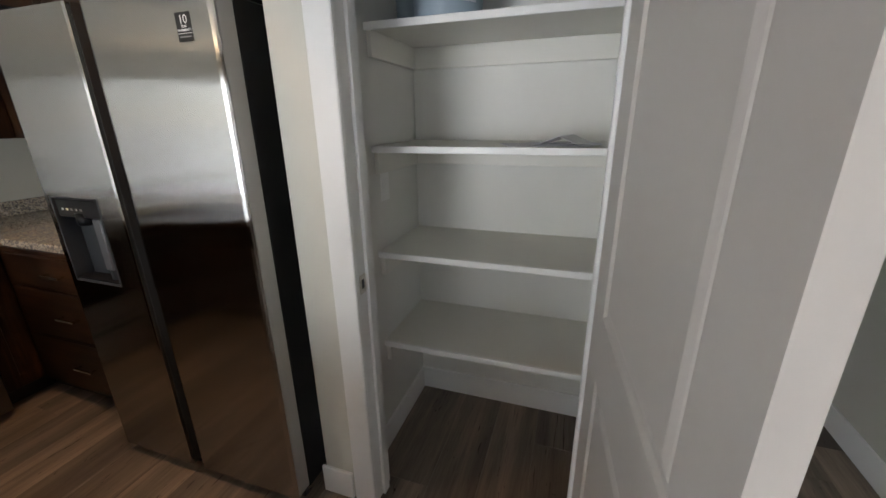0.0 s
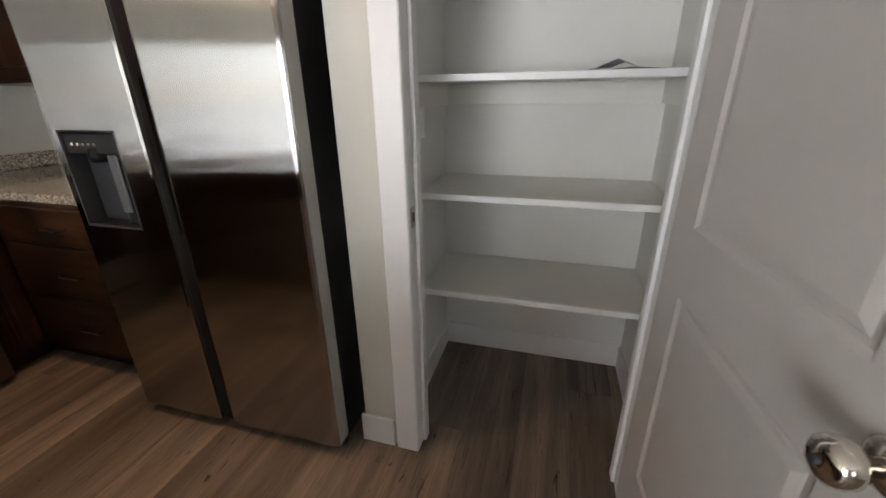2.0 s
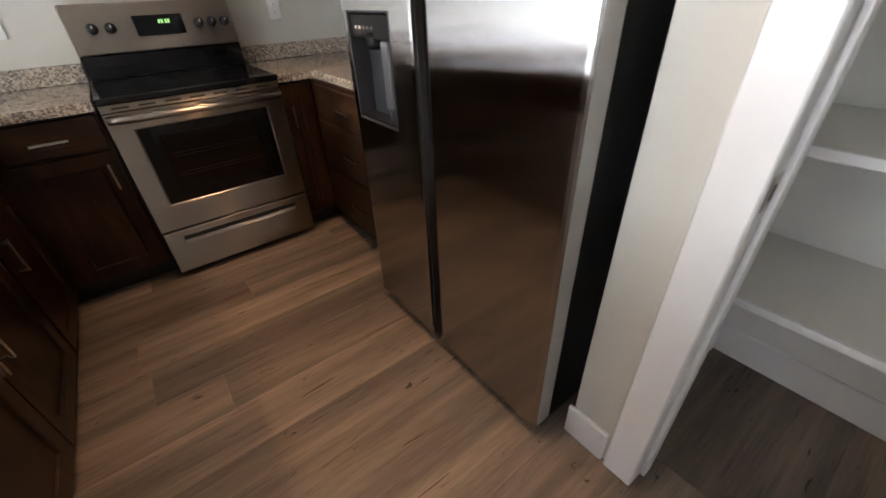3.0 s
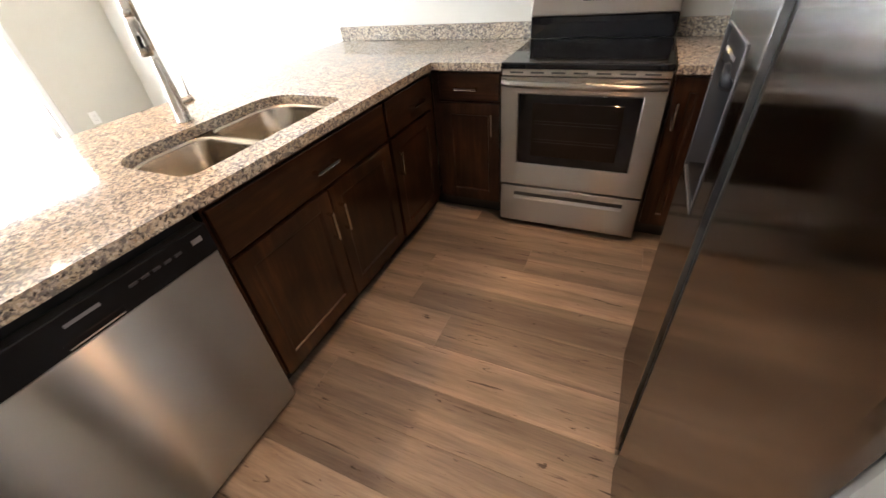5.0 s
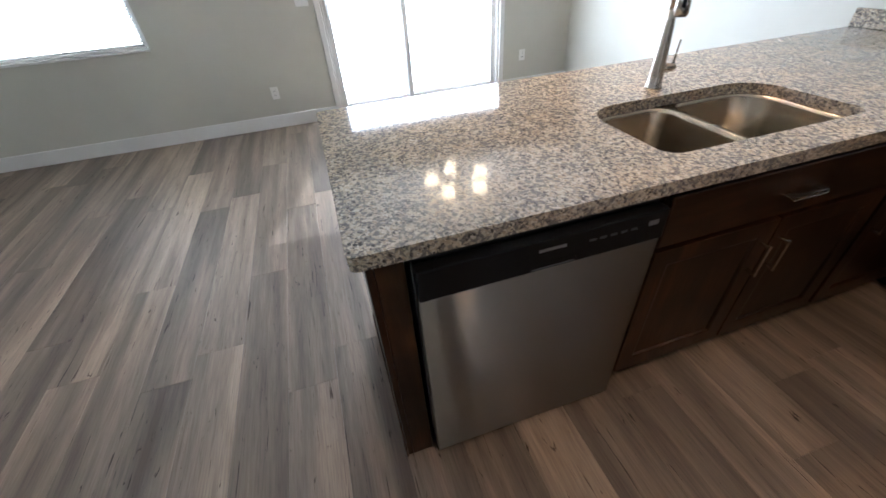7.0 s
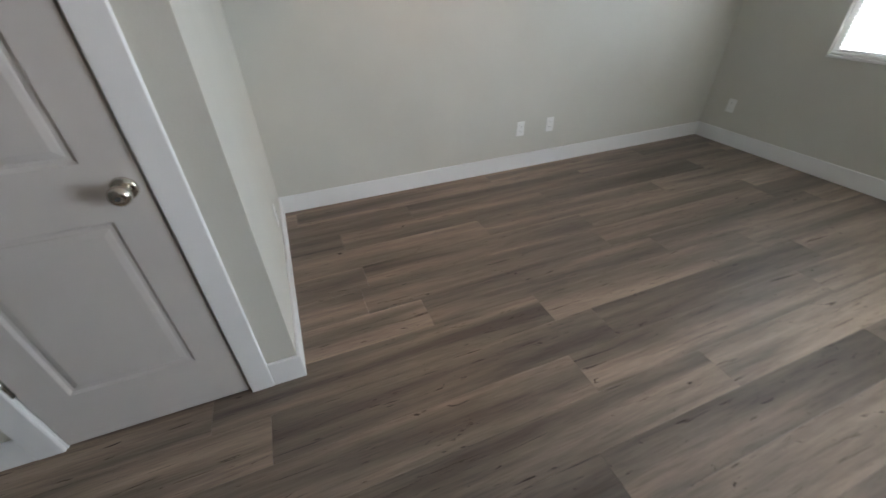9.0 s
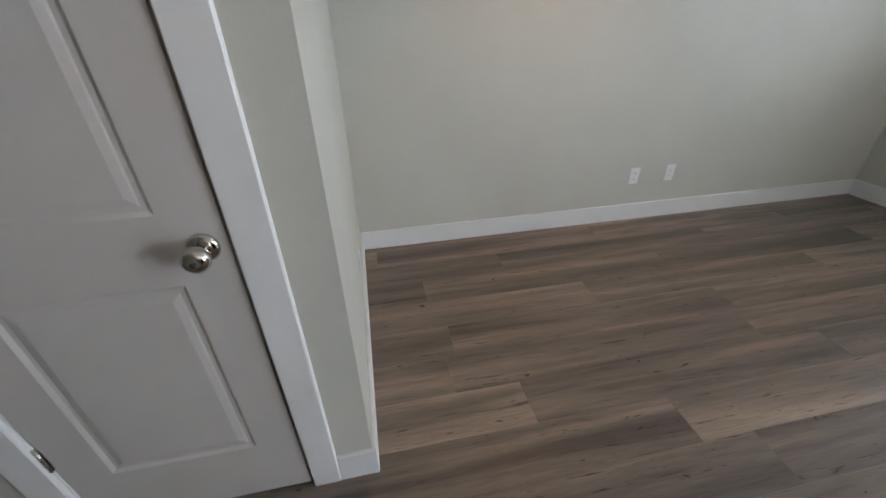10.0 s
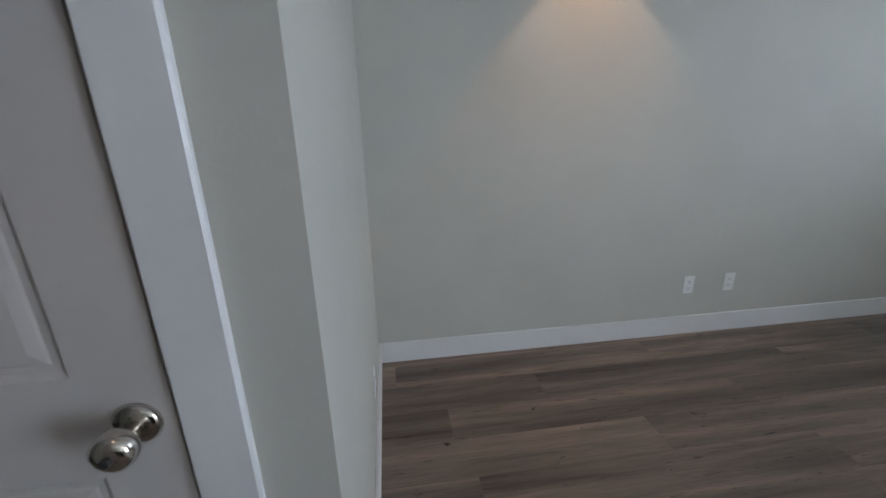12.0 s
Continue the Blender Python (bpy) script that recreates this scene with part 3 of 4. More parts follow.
# ---- pantry ----
SX, SY0, SY1 = 1.62, -3.5415, -2.6385
for z in (0.545, 0.953, 1.365, 1.768):
    sh = thing("pantry_shelf", ((SX + XE) / 2, (SY0 + SY1) / 2, z - 0.02), "off-white painted pantry shelf on cleats", "shelf", "pantry shelves")
    part("board", box(SX + 0.012, XE - 0.005, SY0 + 0.001, SY1 - 0.001, z - 0.018, z, 0.001), SHELF, sh)
    part("nosing", box(SX, SX + 0.0118, SY0 + 0.001, SY1 - 0.001, z - 0.024, z + 0.0005, 0.002), TRIM, sh)
    part("back_cleat", box(XE - 0.023, XE - 0.005, SY0 + 0.001, SY1 - 0.001, z - 0.105, z - 0.0185, 0.002), SHELF, sh)
    part("side_cleat", box(SX + 0.02, XE - 0.024, SY0 + 0.001, SY0 + 0.019, z - 0.105, z - 0.0185, 0.002), SHELF, sh)
    part("side_cleat", box(SX + 0.02, XE - 0.024, SY1 - 0.019, SY1 - 0.001, z - 0.105, z - 0.0185, 0.002), SHELF, sh)


def pail(x, y, z, r, h, label, tagside=True):
    root = thing("plastic_pail", (x, y, z), label, "pail", "pails on the top shelf")
    prof = [(0.0, 0.002), (r * 0.86, 0.0), (r * 0.88, 0.006), (r * 0.97, h * 0.72), (r * 1.02, h * 0.725), (r * 1.02, h * 0.75), (r * 0.98, h * 0.755), (r, h * 0.94), (r * 1.05, h * 0.945), (r * 1.05, h), (r * 0.98, h), (r * 0.85, 0.01), (0.0, 0.008)]
    part("bucket", lathe(prof, (x, y, z), "z", 40), PAIL, root, "", True)
    part("bail", tube([(x - 0.3 * r, y - r * 1.03, z + 0.16), (x - 0.32 * r, y - r * 1.06, z + 0.13), (x - 0.34 * r, y - r * 1.07, z + 0.112), (x - 0.36 * r, y - r * 1.05, z + 0.105), (x - 0.36 * r, y - r * 1.0, z + 0.112)], 0.0022, 8), NICKEL, root, "thin wire bail hook", True)
    if tagside:
        b = bmesh.new()
        cols = []
        for k in range(9):
            a = radians(206 + 5.0 * k)
            cols.append([b.verts.new((x + r * q * math.cos(a), y + r * q * math.sin(a), z + zz)) for zz, q in ((0.055, 0.915), (0.20, 0.985), (0.201, 0.975), (0.054, 0.905))])
        for p, q in zip(cols, cols[1:]):
            for i in range(4):
                b.faces.new((p[i], p[(i + 1) % 4], q[(i + 1) % 4], q[i]))
        lab = part("paper_label", b, PAPER, root, "torn whitish paper label with small print")
    return root


pail(1.80, -2.885, 1.7685, 0.135, 0.36, "blue-grey plastic pail with a paper label, on the top shelf")
pail(1.90, -2.715 + 0.0, 1.7685, 0.075, 0.30, "dark blue-grey plastic pail in the corner of the top shelf", False)

pp = thing("folded_papers", (1.76, -3.26, 1.3655), "folded grey-white paper leaflet on the shelf", "paper")


def sheet(cx, cy, z, w, d, turn, lift, name):
    b = bmesh.new()
    n = 8
    top, low = [], []
    for i in range(n + 1):
        u = i / n - 0.5
        hgt = lift * max(0.0, 1 - abs(u + 0.12) * 3.4)
        for rows, dz in ((top, 0.0016), (low, 0.0)):
            rows.append([b.verts.new(Vector((cx, cy, z + hgt + dz)) + Matrix.Rotation(turn, 3, "Z") @ Vector((v * d, u * w, 0))) for v in (-0.5, -0.1, 0.3, 0.5)])
    for rows in (top, low):
        for p, q in zip(rows, rows[1:]):
            for k in range(3):
                b.faces.new((p[k], p[k + 1], q[k + 1], q[k]))
    rim = [(i, 0) for i in range(n + 1)] + [(n, k) for k in (1, 2, 3)] + [(i, 3) for i in range(n - 1, -1, -1)] + [(0, k) for k in (2, 1)]
    for (i, k), (j, l) in zip(rim, rim[1:] + rim[:1]):
        b.faces.new((top[i][k], top[j][l], low[j][l], low[i][k]))
    part(name, b, PAPER, pp)


sheet(1.77, -3.24, 1.3656, 0.27, 0.20, 0.35, 0.0, "sheet")
sheet(1.75, -3.29, 1.3676, 0.26, 0.17, -0.25, 0.030, "sheet")
sheet(1.73, -3.33, 1.3700, 0.20, 0.11, 0.10, 0.006, "sheet")

# ---- cabinets ----
SHAKER = [(0.006, 0.0015), (0.010, 0.009), (0.012, 0.0095)]


def pull(parent, center, normal, upright, span=0.128):
    """A bar pull with two posts; normal is +x, -x or -y."""
    n = {"x": Vector((1, 0, 0)), "-x": Vector((-1, 0, 0)), "-y": Vector((0, -1, 0))}[normal]
    d = Vector((0, 0, 1)) if upright else (Vector((1, 0, 0)) if normal == "-y" else Vector((0, 1, 0)))
    c = Vector(center)
    s = n.cross(d)

    def bar(o, half, dep0, dep1, wid):
        b = bmesh.new()
        bmesh.ops.create_cube(b, size=1.0)
        for v in b.verts:
            k = v.co.copy()
            v.co = o + d * (k.x * 2 * half) + n * (dep0 + (k.y + 0.5) * (dep1 - dep0)) + s * (k.z * wid)
        bmesh.ops.bevel(b, geom=b.edges[:], offset=0.0015, segments=2, profile=0.5, affect="EDGES")
        return b

    h = part("handle", bar(c, span / 2, 0.024, 0.033, 0.011), NICKEL, parent, "brushed nickel bar handle")
    for sgn in (-1, 1):
        part("post", bar(c + d * sgn * (span / 2 - 0.008), 0.006, 0.0, 0.0245, 0.009), NICKEL, h)


def front(parent, name, normal, a0, a1, z0, z1, plane, flat):
    """A drawer front or door on a cabinet's face; a0..a1 along the run."""
    w, h = a1 - a0, z1 - z0
    f = 0.058
    if flat:
        b = box(0, w, 0, 0.019, 0, h, 0.003)
    else:
        b = panelled(w, h, 0.019, [(f, w - f, f, h - f)], SHAKER, False)
    if normal == "x":
        m = Matrix.Translation((plane + 0.019, a0, z0)) @ FACE_EAST
    elif normal == "-x":
        m = Matrix.Translation((plane - 0.019, a1, z0)) @ FACE_WEST
    else:
        m = Matrix.Translation((a0, plane - 0.019, z0))
    grain = WOODZ if not flat else (WOODX if normal == "-y" else WOODY)
    return part(name, moved(b, m), grain, parent)


def cabinet(label, place, body, toe):
    root = thing("base_cabinet", place, label, "cabinet", "kitchen base cabinets")
    part("carcass", box(*body, 0.002), WOODZ, root)
    part("toe_kick", box(*toe), BLACK, root)
    return root


CT = 0.875   # underside of the worktop
LC = "dark-stained knotty wood base cabinet under granite worktop"
# sink cabinet
sc = cabinet(LC, (-0.3, -1.61, 0), (-0.60, 0.0, -2.096, -1.137, 0.10, CT - 0.25), (-0.55, -0.06, -2.09, -1.14, 0, 0.0995))
part("face_frame", box(-0.02, 0.0, -2.096, -1.137, CT - 0.249, CT, 0.001), WOODY, sc)
dr = front(sc, "drawer_front", "x", -2.088, -1.145, 0.688, 0.855, 0.0, True)
pull(dr, (0.019, -1.605, 0.768), "x", False)
d1 = front(sc, "door", "x", -2.088, -1.621, 0.112, 0.672, 0.0, False)
d2 = front(sc, "door", "x", -1.611, -1.145, 0.112, 0.672, 0.0, False)
pull(d1, (0.019, -1.655, 0.53), "x", True)
pull(d2, (0.019, -1.577, 0.53), "x", True)
# corner cabinet of the peninsula
cc = cabinet(LC, (-0.3, -0.87, 0), (-0.60, 0.0, -1.132, -0.605, 0.10, CT), (-0.55, -0.06, -1.13, -0.55, 0, 0.0995))
dr = front(cc, "drawer_front", "x", -1.118, -0.665, 0.688, 0.855, 0.0, True)
pull(dr, (0.019, -0.845, 0.768), "x", False)
d1 = front(cc, "door", "x", -1.118, -0.665, 0.112, 0.672, 0.0, False)
pull(d1, (0.019, -1.082, 0.54), "x", True)
# drawer cabinet beside the range
nc = cabinet(LC, (0.21, -0.3, 0), (0.004, 0.412, -0.60, -0.01, 0.10, CT), (-0.05, 0.412, -0.54, -0.02, 0, 0.0995))
dr = front(nc, "drawer_front", "-y", 0.055, 0.402, 0.72, 0.862, -0.60, True)
pull(dr, (0.22, -0.619, 0.786), "-y", False)
d1 = front(nc, "door", "-y", 0.055, 0.402, 0.112, 0.706, -0.60, False)
pull(d1, (0.365, -0.619, 0.60), "-y", True, 0.12)
# narrow cabinet in the other corner
ec = cabinet(LC, (1.6, -0.3, 0), (1.186, 2.05, -0.60, -0.01, 0.10, CT), (1.186, 1.44, -0.54, -0.02, 0, 0.0995))
d1 = front(ec, "door", "-y", 1.196, 1.352, 0.112, 0.862, -0.60, False)
pull(d1, (1.225, -0.619, 0.70), "-y", True, 0.12)
# drawer stack running to the refrigerator
ed = cabinet("dark-stained wood drawer cabinet beside the refrigerator", (1.7, -1.05, 0), (1.365, 2.05, -1.465, -0.605, 0.10, CT), (1.42, 2.0, -1.46, -0.5405, 0, 0.0995))
for z0, z1 in ((0.112, 0.40), (0.414, 0.672), (0.688, 0.858)):
    dr = front(ed, "drawer_front", "-x", -1.455, -0.67, z0, z1, 1.365, True)
    pull(dr, (1.346, -1.06, (z0 + z1) / 2), "-x", False)
# end panel and back of the peninsula
ep = thing("end_panel", (-0.3, -2.84, 0), "dark-stained wood end panel of the peninsula", "panel")
part("side", box(-0.655, 0.0, -2.884, -2.866, 0.0, CT, 0.0015), WOODZ, ep)
part("filler", box(-0.03, 0.0, -2.8655, -2.797, 0.0, CT, 0.0015), WOODZ, ep)
part("base_shoe", box(-0.66, 0.006, -2.892, -2.8845, 0.0, 0.055, 0.002), WOODX, ep)
bp = thing("back_panel", (-0.64, -1.4, 0), "dark-stained wood back of the peninsula", "panel")
part("sheet", box(-0.654, -0.636, -2.8655, -0.02, 0.0, CT, 0.0015), WOODZ, bp)
bk = thing("counter_bracket", (-0.75, -2.80, 0.7), "white painted support bracket under the counter overhang", "bracket")
part("arm", box(-0.90, -0.656, -2.83, -2.79, CT - 0.035, CT - 0.0005, 0.003), TRIM, bk)
part("brace", box(-0.69, -0.656, -2.83, -2.79, CT - 0.20, CT - 0.036, 0.003), TRIM, bk)

# ---- upper cabinets ----


def upper(label, place, body, fronts, normal, plane, z0, z1):
    root = thing("wall_cabinet", place, label, "cabinet", "kitchen wall cabinets")
    part("carcass", box(*body, 0.002), WOODZ, root)
    for a0, a1, hp in fronts:
        d = front(root, "door", normal, a0, a1, z0 + 0.008, z1 - 0.008, plane, False)
        pull(d, (plane - 0.019, hp, z0 + 0.11) if normal == "-x" else (hp, plane - 0.019, z0 + 0.11), normal, True)


LU = "dark-stained wood wall cabinet with recessed-panel doors"
upper(LU, (1.6, -0.17, 1.38), (1.186, 1.72, -0.315, -0.002, 1.385, 2.15), ((1.196, 1.71, 1.235),), "-y", -0.315, 1.385, 2.15)
upper(LU, (1.9, -0.9, 1.38), (1.735, 2.055, -1.465, -0.003, 1.385, 2.15), ((-1.455, -0.89, -0.93), (-0.88, -0.34, -0.84)), "-x", 1.735, 1.385, 2.15)
upper("dark-stained wood cabinet above the refrigerator", (1.75, -1.97, 1.85), (1.46, 2.055, -2.48, -1.47, 1.855, 2.36), ((-2.47, -1.98, -2.02), (-1.97, -1.48, -1.93)), "-x", 1.46, 1.855, 2.36)

# ---- granite worktops ----


def slab(name, outline, holes, z0, z1, label):
    b = bmesh.new()
    edges = []
    for loop in (outline, *holes):
        vs = [b.verts.new((x, y, z0)) for x, y in loop]
        edges += [b.edges.new((p, q)) for p, q in zip(vs, vs[1:] + vs[:1])]
    bmesh.ops.triangle_fill(b, use_beauty=True, edges=edges)
    got = bmesh.ops.extrude_face_region(b, geom=b.faces[:])
    bmesh.ops.translate(b, verts=[v for v in got["geom"] if isinstance(v, bmesh.types.BMVert)], vec=(0, 0, z1 - z0))
    bmesh.ops.recalc_face_normals(b, faces=b.faces[:])
    rim = [e for e in b.edges if len(e.link_faces) == 2 and e.calc_face_angle(0) > 1.2 and abs(e.verts[0].co.z - e.verts[1].co.z) < 1e-4]
    bmesh.ops.bevel(b, geom=rim, offset=0.005, segments=2, profile=0.5, affect="EDGES", clamp_overlap=True)
    root = thing(name, (outline[0][0], outline[0][1], z0), label, "worktop")
    part("stone", b, GRANITE, root)
    return root


def rounded(x0, x1, y0, y1, radii, n=7):
    """Corner radii in the order (x1,y0), (x1,y1), (x0,y1), (x0,y0)."""
    out = []
    for (cx, cy, a0), r in zip(((x1, y0, -90), (x1, y1, 0), (x0, y1, 90), (x0, y0, 180)), radii):
        ox = cx - r if cx == x1 else cx + r
        oy = cy + r if cy == y0 else cy - r
        for k in range(n + 1):
            a = radians(a0 + 90 * k / n)
            out.append((ox + r * math.cos(a), oy + r * math.sin(a)))
    return out


SKX0, SKX1, SKY0, SKY1 = -0.497, -0.085, -2.03, -1.262
hole = rounded(SKX0, SKX1, SKY0, SKY1, (0.055, 0.055, 0.13, 0.13))
corner = [(0.03 - 0.02 + 0.02 * math.sin(radians(a)), -2.915 + 0.02 - 0.02 * math.cos(radians(a))) for a in range(0, 91, 18)]
corner2 = [(-0.955 + 0.02 - 0.02 * math.sin(radians(a)), -2.915 + 0.02 - 0.02 * math.cos(radians(a))) for a in range(90, -1, -18)]
slab("worktop", [*corner, (0.03, -0.637), (0.414, -0.637), (0.414, -0.003), (-0.985, -0.003), *corner2], [hole], CT + 0.0005, 0.915, "speckled beige and grey granite peninsula worktop")
slab("worktop", [(1.186, -0.637), (1.375, -0.637), (1.375, -1.468), (2.056, -1.468), (2.056, -0.003), (1.186, -0.003)], [], CT + 0.0005, 0.915, "speckled beige and grey granite corner worktop")
for q in ((-0.985, 0.414, -0.023, -0.003), (1.186, 2.035, -0.023, -0.003), (2.036, 2.056, -1.468, -0.003)):
    sp = thing("backsplash", (q[0], q[2], 0.915), "low speckled granite backsplash against the wall", "backsplash")
    part("stone", box(*q, 0.9155, 1.005, 0.003), GRANITE, sp)

# ---- sink ----
sk = thing("kitchen_sink", (-0.28, -1.64, 0.7), "undermount stainless steel double-bowl sink", "sink")


def bowl(x0, x1, y0, y1, depth, radii):
    b = bmesh.new()
    rings = []
    for k, (shrink, z) in enumerate(((-0.0135, 0.8745), (0.0, 0.8745), (0.004, 0.862), (0.016, 0.875 - depth + 0.045), (0.032, 0.875 - depth + 0.012), (0.06, 0.875 - depth))):
        rs = [max(0.012, r - shrink * 0.6) for r in radii]
        rings.append([b.verts.new((x, y, z)) for x, y in rounded(x0 + shrink, x1 - shrink, y0 + shrink, y1 - shrink, rs, 6)])
    for p, q in zip(rings, rings[1:]):
        for i in range(len(p)):
            b.faces.new((p[i], p[(i + 1) % len(p)], q[(i + 1) % len(q)], q[i]))
    b.faces.new(rings[-1])
    return b


MIDY = -1.672
o = part("bowl", bowl(SKX0 + 0.006, SKX1 - 0.006, SKY0 + 0.006, MIDY - 0.014, 0.20, (0.05, 0.05, 0.06, 0.12)), SINKM, sk, "", True)
part("drain", lathe([(0.045, 0.0), (0.045, 0.004), (0.036, 0.005), (0.032, -0.001), (0.0, -0.0015)], (-0.30, -1.86, 0.6755), "z", 24), NICKEL, o)
o = part("bowl", bowl(SKX0 + 0.006, SKX1 - 0.006, MIDY + 0.014, SKY1 - 0.006, 0.20, (0.05, 0.05, 0.12, 0.06)), SINKM, sk, "", True)
part("drain", lathe([(0.045, 0.0), (0.045, 0.004), (0.036, 0.005), (0.032, -0.001), (0.0, -0.0015)], (-0.30, -1.46, 0.6755), "z", 24), NICKEL, o)
part("divider", box(SKX0 + 0.004, SKX1 - 0.004, MIDY - 0.0155, MIDY + 0.0155, 0.866, 0.8735, 0.003), SINKM, sk)

# ---- faucet ----
FX, FY = -0.590, -1.650
fa = thing("kitchen_faucet", (FX, FY, 0.9155), "brushed nickel pull-down kitchen faucet", "faucet")
part("body", lathe([(0.0, 0.0), (0.030, 0.0), (0.030, 0.004), (0.027, 0.008), (0.0245, 0.05), (0.020, 0.14), (0.0165, 0.22), (0.0145, 0.26), (0.0, 0.26)], (FX, FY, 0.9155), "z", 28), SATIN, fa, "", True)
dv = Vector((0.80, -0.60, 0)).normalized()
arc = [Vector((FX, FY, 1.17)), Vector((FX, FY, 1.26))]
for k in range(0, 11):
    a = math.pi * k / 10 * 0.93
    arc.append(Vector((FX, FY, 1.27)) + dv * (0.085 * (1 - math.cos(a))) + Vector((0, 0, 0.085 * math.sin(a))))
part("spout", tube(arc, 0.0138, 16), SATIN, fa, "", True)
e = arc[-1]
dn = (Vector((0, 0, -1)) + dv * 0.10).normalized()
hd = part("spray_head", tube([e, e + dn * 0.012, e + dn * 0.02, e + dn * 0.07, e + dn * 0.105, e + dn * 0.11], [0.015, 0.0155, 0.0185, 0.0215, 0.021, 0.017], 20), SATIN, fa, "", True)
part("spray_face", tube([e + dn * 0.108, e + dn * 0.1125], [0.0165, 0.0155], 16), SLOT, hd)
part("spray_button", tube([e + dn * 0.05 + dv * 0.0195, e + dn * 0.085 + dv * 0.021], 0.006, 10), BLACKP, hd)
lv = part("lever_hub", tube([(FX + 0.004, FY + 0.012, 0.985), (FX + 0.01, FY + 0.055, 0.985), (FX + 0.011, FY + 0.062, 0.985)], [0.0165, 0.0165, 0.013], 18), SATIN, fa, "", True)
part("lever", tube([(FX + 0.010, FY + 0.054, 0.998), (FX + 0.010, FY + 0.056, 1.03), (FX + 0.010, FY + 0.060, 1.078)], [0.0045, 0.004, 0.0038], 10), SATIN, lv, "", True)

# ---- dishwasher ----
dw = thing("dishwasher", (-0.28, -2.44, 0), "stainless steel dishwasher with black control panel", "dishwasher")
DA, DB = -2.788, -2.108
part("tub", box(-0.57, 0.0, DA + 0.004, DB - 0.004, 0.09, 0.868, 0.003), BLACK, dw)
part("door", box(0.002, 0.034, DA + 0.006, DB - 0.006, 0.026, 0.748, 0.005, seg=2), STEELV, dw)
pn = part("control_panel", box(0.002, 0.040, DA + 0.006, DB - 0.006, 0.751, 0.842, 0.004, seg=2), BLACKP, dw, "black plastic control panel")
part("grip_recess", box(0.0395, 0.0408, -2.505, -2.375, 0.762, 0.776, 0.0005), BLACKP, pn)
part("grip_lip", box(0.0402, 0.0425, -2.50, -2.38, 0.7580, 0.7612, 0.0008), LIGHTP, pn)
part("maker_mark", box(0.0398, 0.0404, -2.482, -2.408, 0.808, 0.817), INK, pn)
for y in (-2.335, -2.305, -2.275, -2.245, -2.215):
    part("button", box(0.0398, 0.0412, y - 0.010, y + 0.010, 0.803, 0.811, 0.001), GREYP, pn)
part("print", box(0.0398, 0.0404, -2.172, -2.142, 0.803, 0.818), INK, pn)
part("kick_plate", box(-0.05, -0.012, DA + 0.01, DB - 0.01, 0.004, 0.0885, 0.002), BLACK, dw)

# ---- range ----
RX0, RX1 = 0.424, 1.178
rg = thing("kitchen_range", (0.80, -0.33, 0), "stainless steel electric range with black glass cooktop", "range")
part("body", box(RX0 + 0.004, RX1 - 0.004, -0.625, -0.022, 0.035, 0.895, 0.004), BLACK, rg)
ck = part("cooktop", box(RX0, RX1, -0.672, -0.085, 0.896, 0.925, 0.006, seg=2), GLASSB, rg, "black glass cooktop")
for cx, cy, r in ((0.62, -0.50, 0.115), (0.99, -0.50, 0.09), (0.62, -0.24, 0.08), (0.99, -0.24, 0.105)):
    ring = lathe([(r - 0.003, 0.0), (r, 0.0), (r, 0.0005), (r - 0.003, 0.0005), (r - 0.003, 0.0)], (cx, cy, 0.9251), "z", 40)
    part("burner_ring", ring, GLASSB, ck)
part("front_band", box(RX0 + 0.003, RX1 - 0.003, -0.655, -0.626, 0.862, 0.8955, 0.003), STEELX, rg)
for k in range(7):
    x = 0.50 + k * 0.10
    part("vent_slot", box(x - 0.032, x + 0.032, -0.6562, -0.6545, 0.874, 0.882), SLOT, rg)
b = panelled(RX1 - RX0 - 0.006, 0.578, 0.042, [(0.085, 0.663, 0.125, 0.505)], [(0.004, 0.003), (0.006, 0.006)], False)
od = part("oven_door", moved(b, Matrix.Translation((RX0 + 0.003, -0.670, 0.283))), STEELX, rg)
part("window", box(RX0 + 0.095, RX0 + 0.659, -0.6672, -0.665, 0.415, 0.781, 0.001), GLASSB, od, "black glass oven window")
part("window_view", box(RX0 + 0.165, RX0 + 0.589, -0.6680, -0.6670, 0.462, 0.742, 0.0005), OVENG, od, "dark tinted inner glass")
for z in (0.54, 0.555, 0.635, 0.65):
    part("rack_wire", box(RX0 + 0.18, RX0 + 0.574, -0.6684, -0.66805, z, z + 0.0022), SLOT, od)
bar = []
for k in range(13):
    u = k / 12
    bow = 0.028 * (1 - (2 * u - 1) ** 4)
    bar.append((RX0 + 0.014 + u * (RX1 - RX0 - 0.028), -0.690 - bow, 0.838))
hb = part("oven_handle", tube(bar, 0.0165, 16), STEELX, od, "curved stainless bar handle", True)
for x in (RX0 + 0.02, RX1 - 0.02):
    part("handle_foot", box(x - 0.014, x + 0.014, -0.692, -0.6705, 0.822, 0.854, 0.004), STEELX, hb)
dd = part("storage_drawer", box(RX0 + 0.003, RX1 - 0.003, -0.672, -0.628, 0.038, 0.272, 0.005, seg=2), STEELX, rg)
# the drawer face is uncut; this dark strip paints the grip's shade
part("pull_shade_strip", box(RX0 + 0.085, RX1 - 0.085, -0.6732, -0.6715, 0.214, 0.236, 0.0005), SLOT, dd, "dark strip in place of the shade in the grip slot")
b = box(RX0 + 0.085, RX1 - 0.085, -0.682, -0.6718, 0.197, 0.2135)
for v in b.verts:
    if v.co.z > 0.205 and v.co.y < -0.676:
        v.co.y = -0.6745
part("pull_lip", b, STEELX, dd, "sloping steel grip lip")
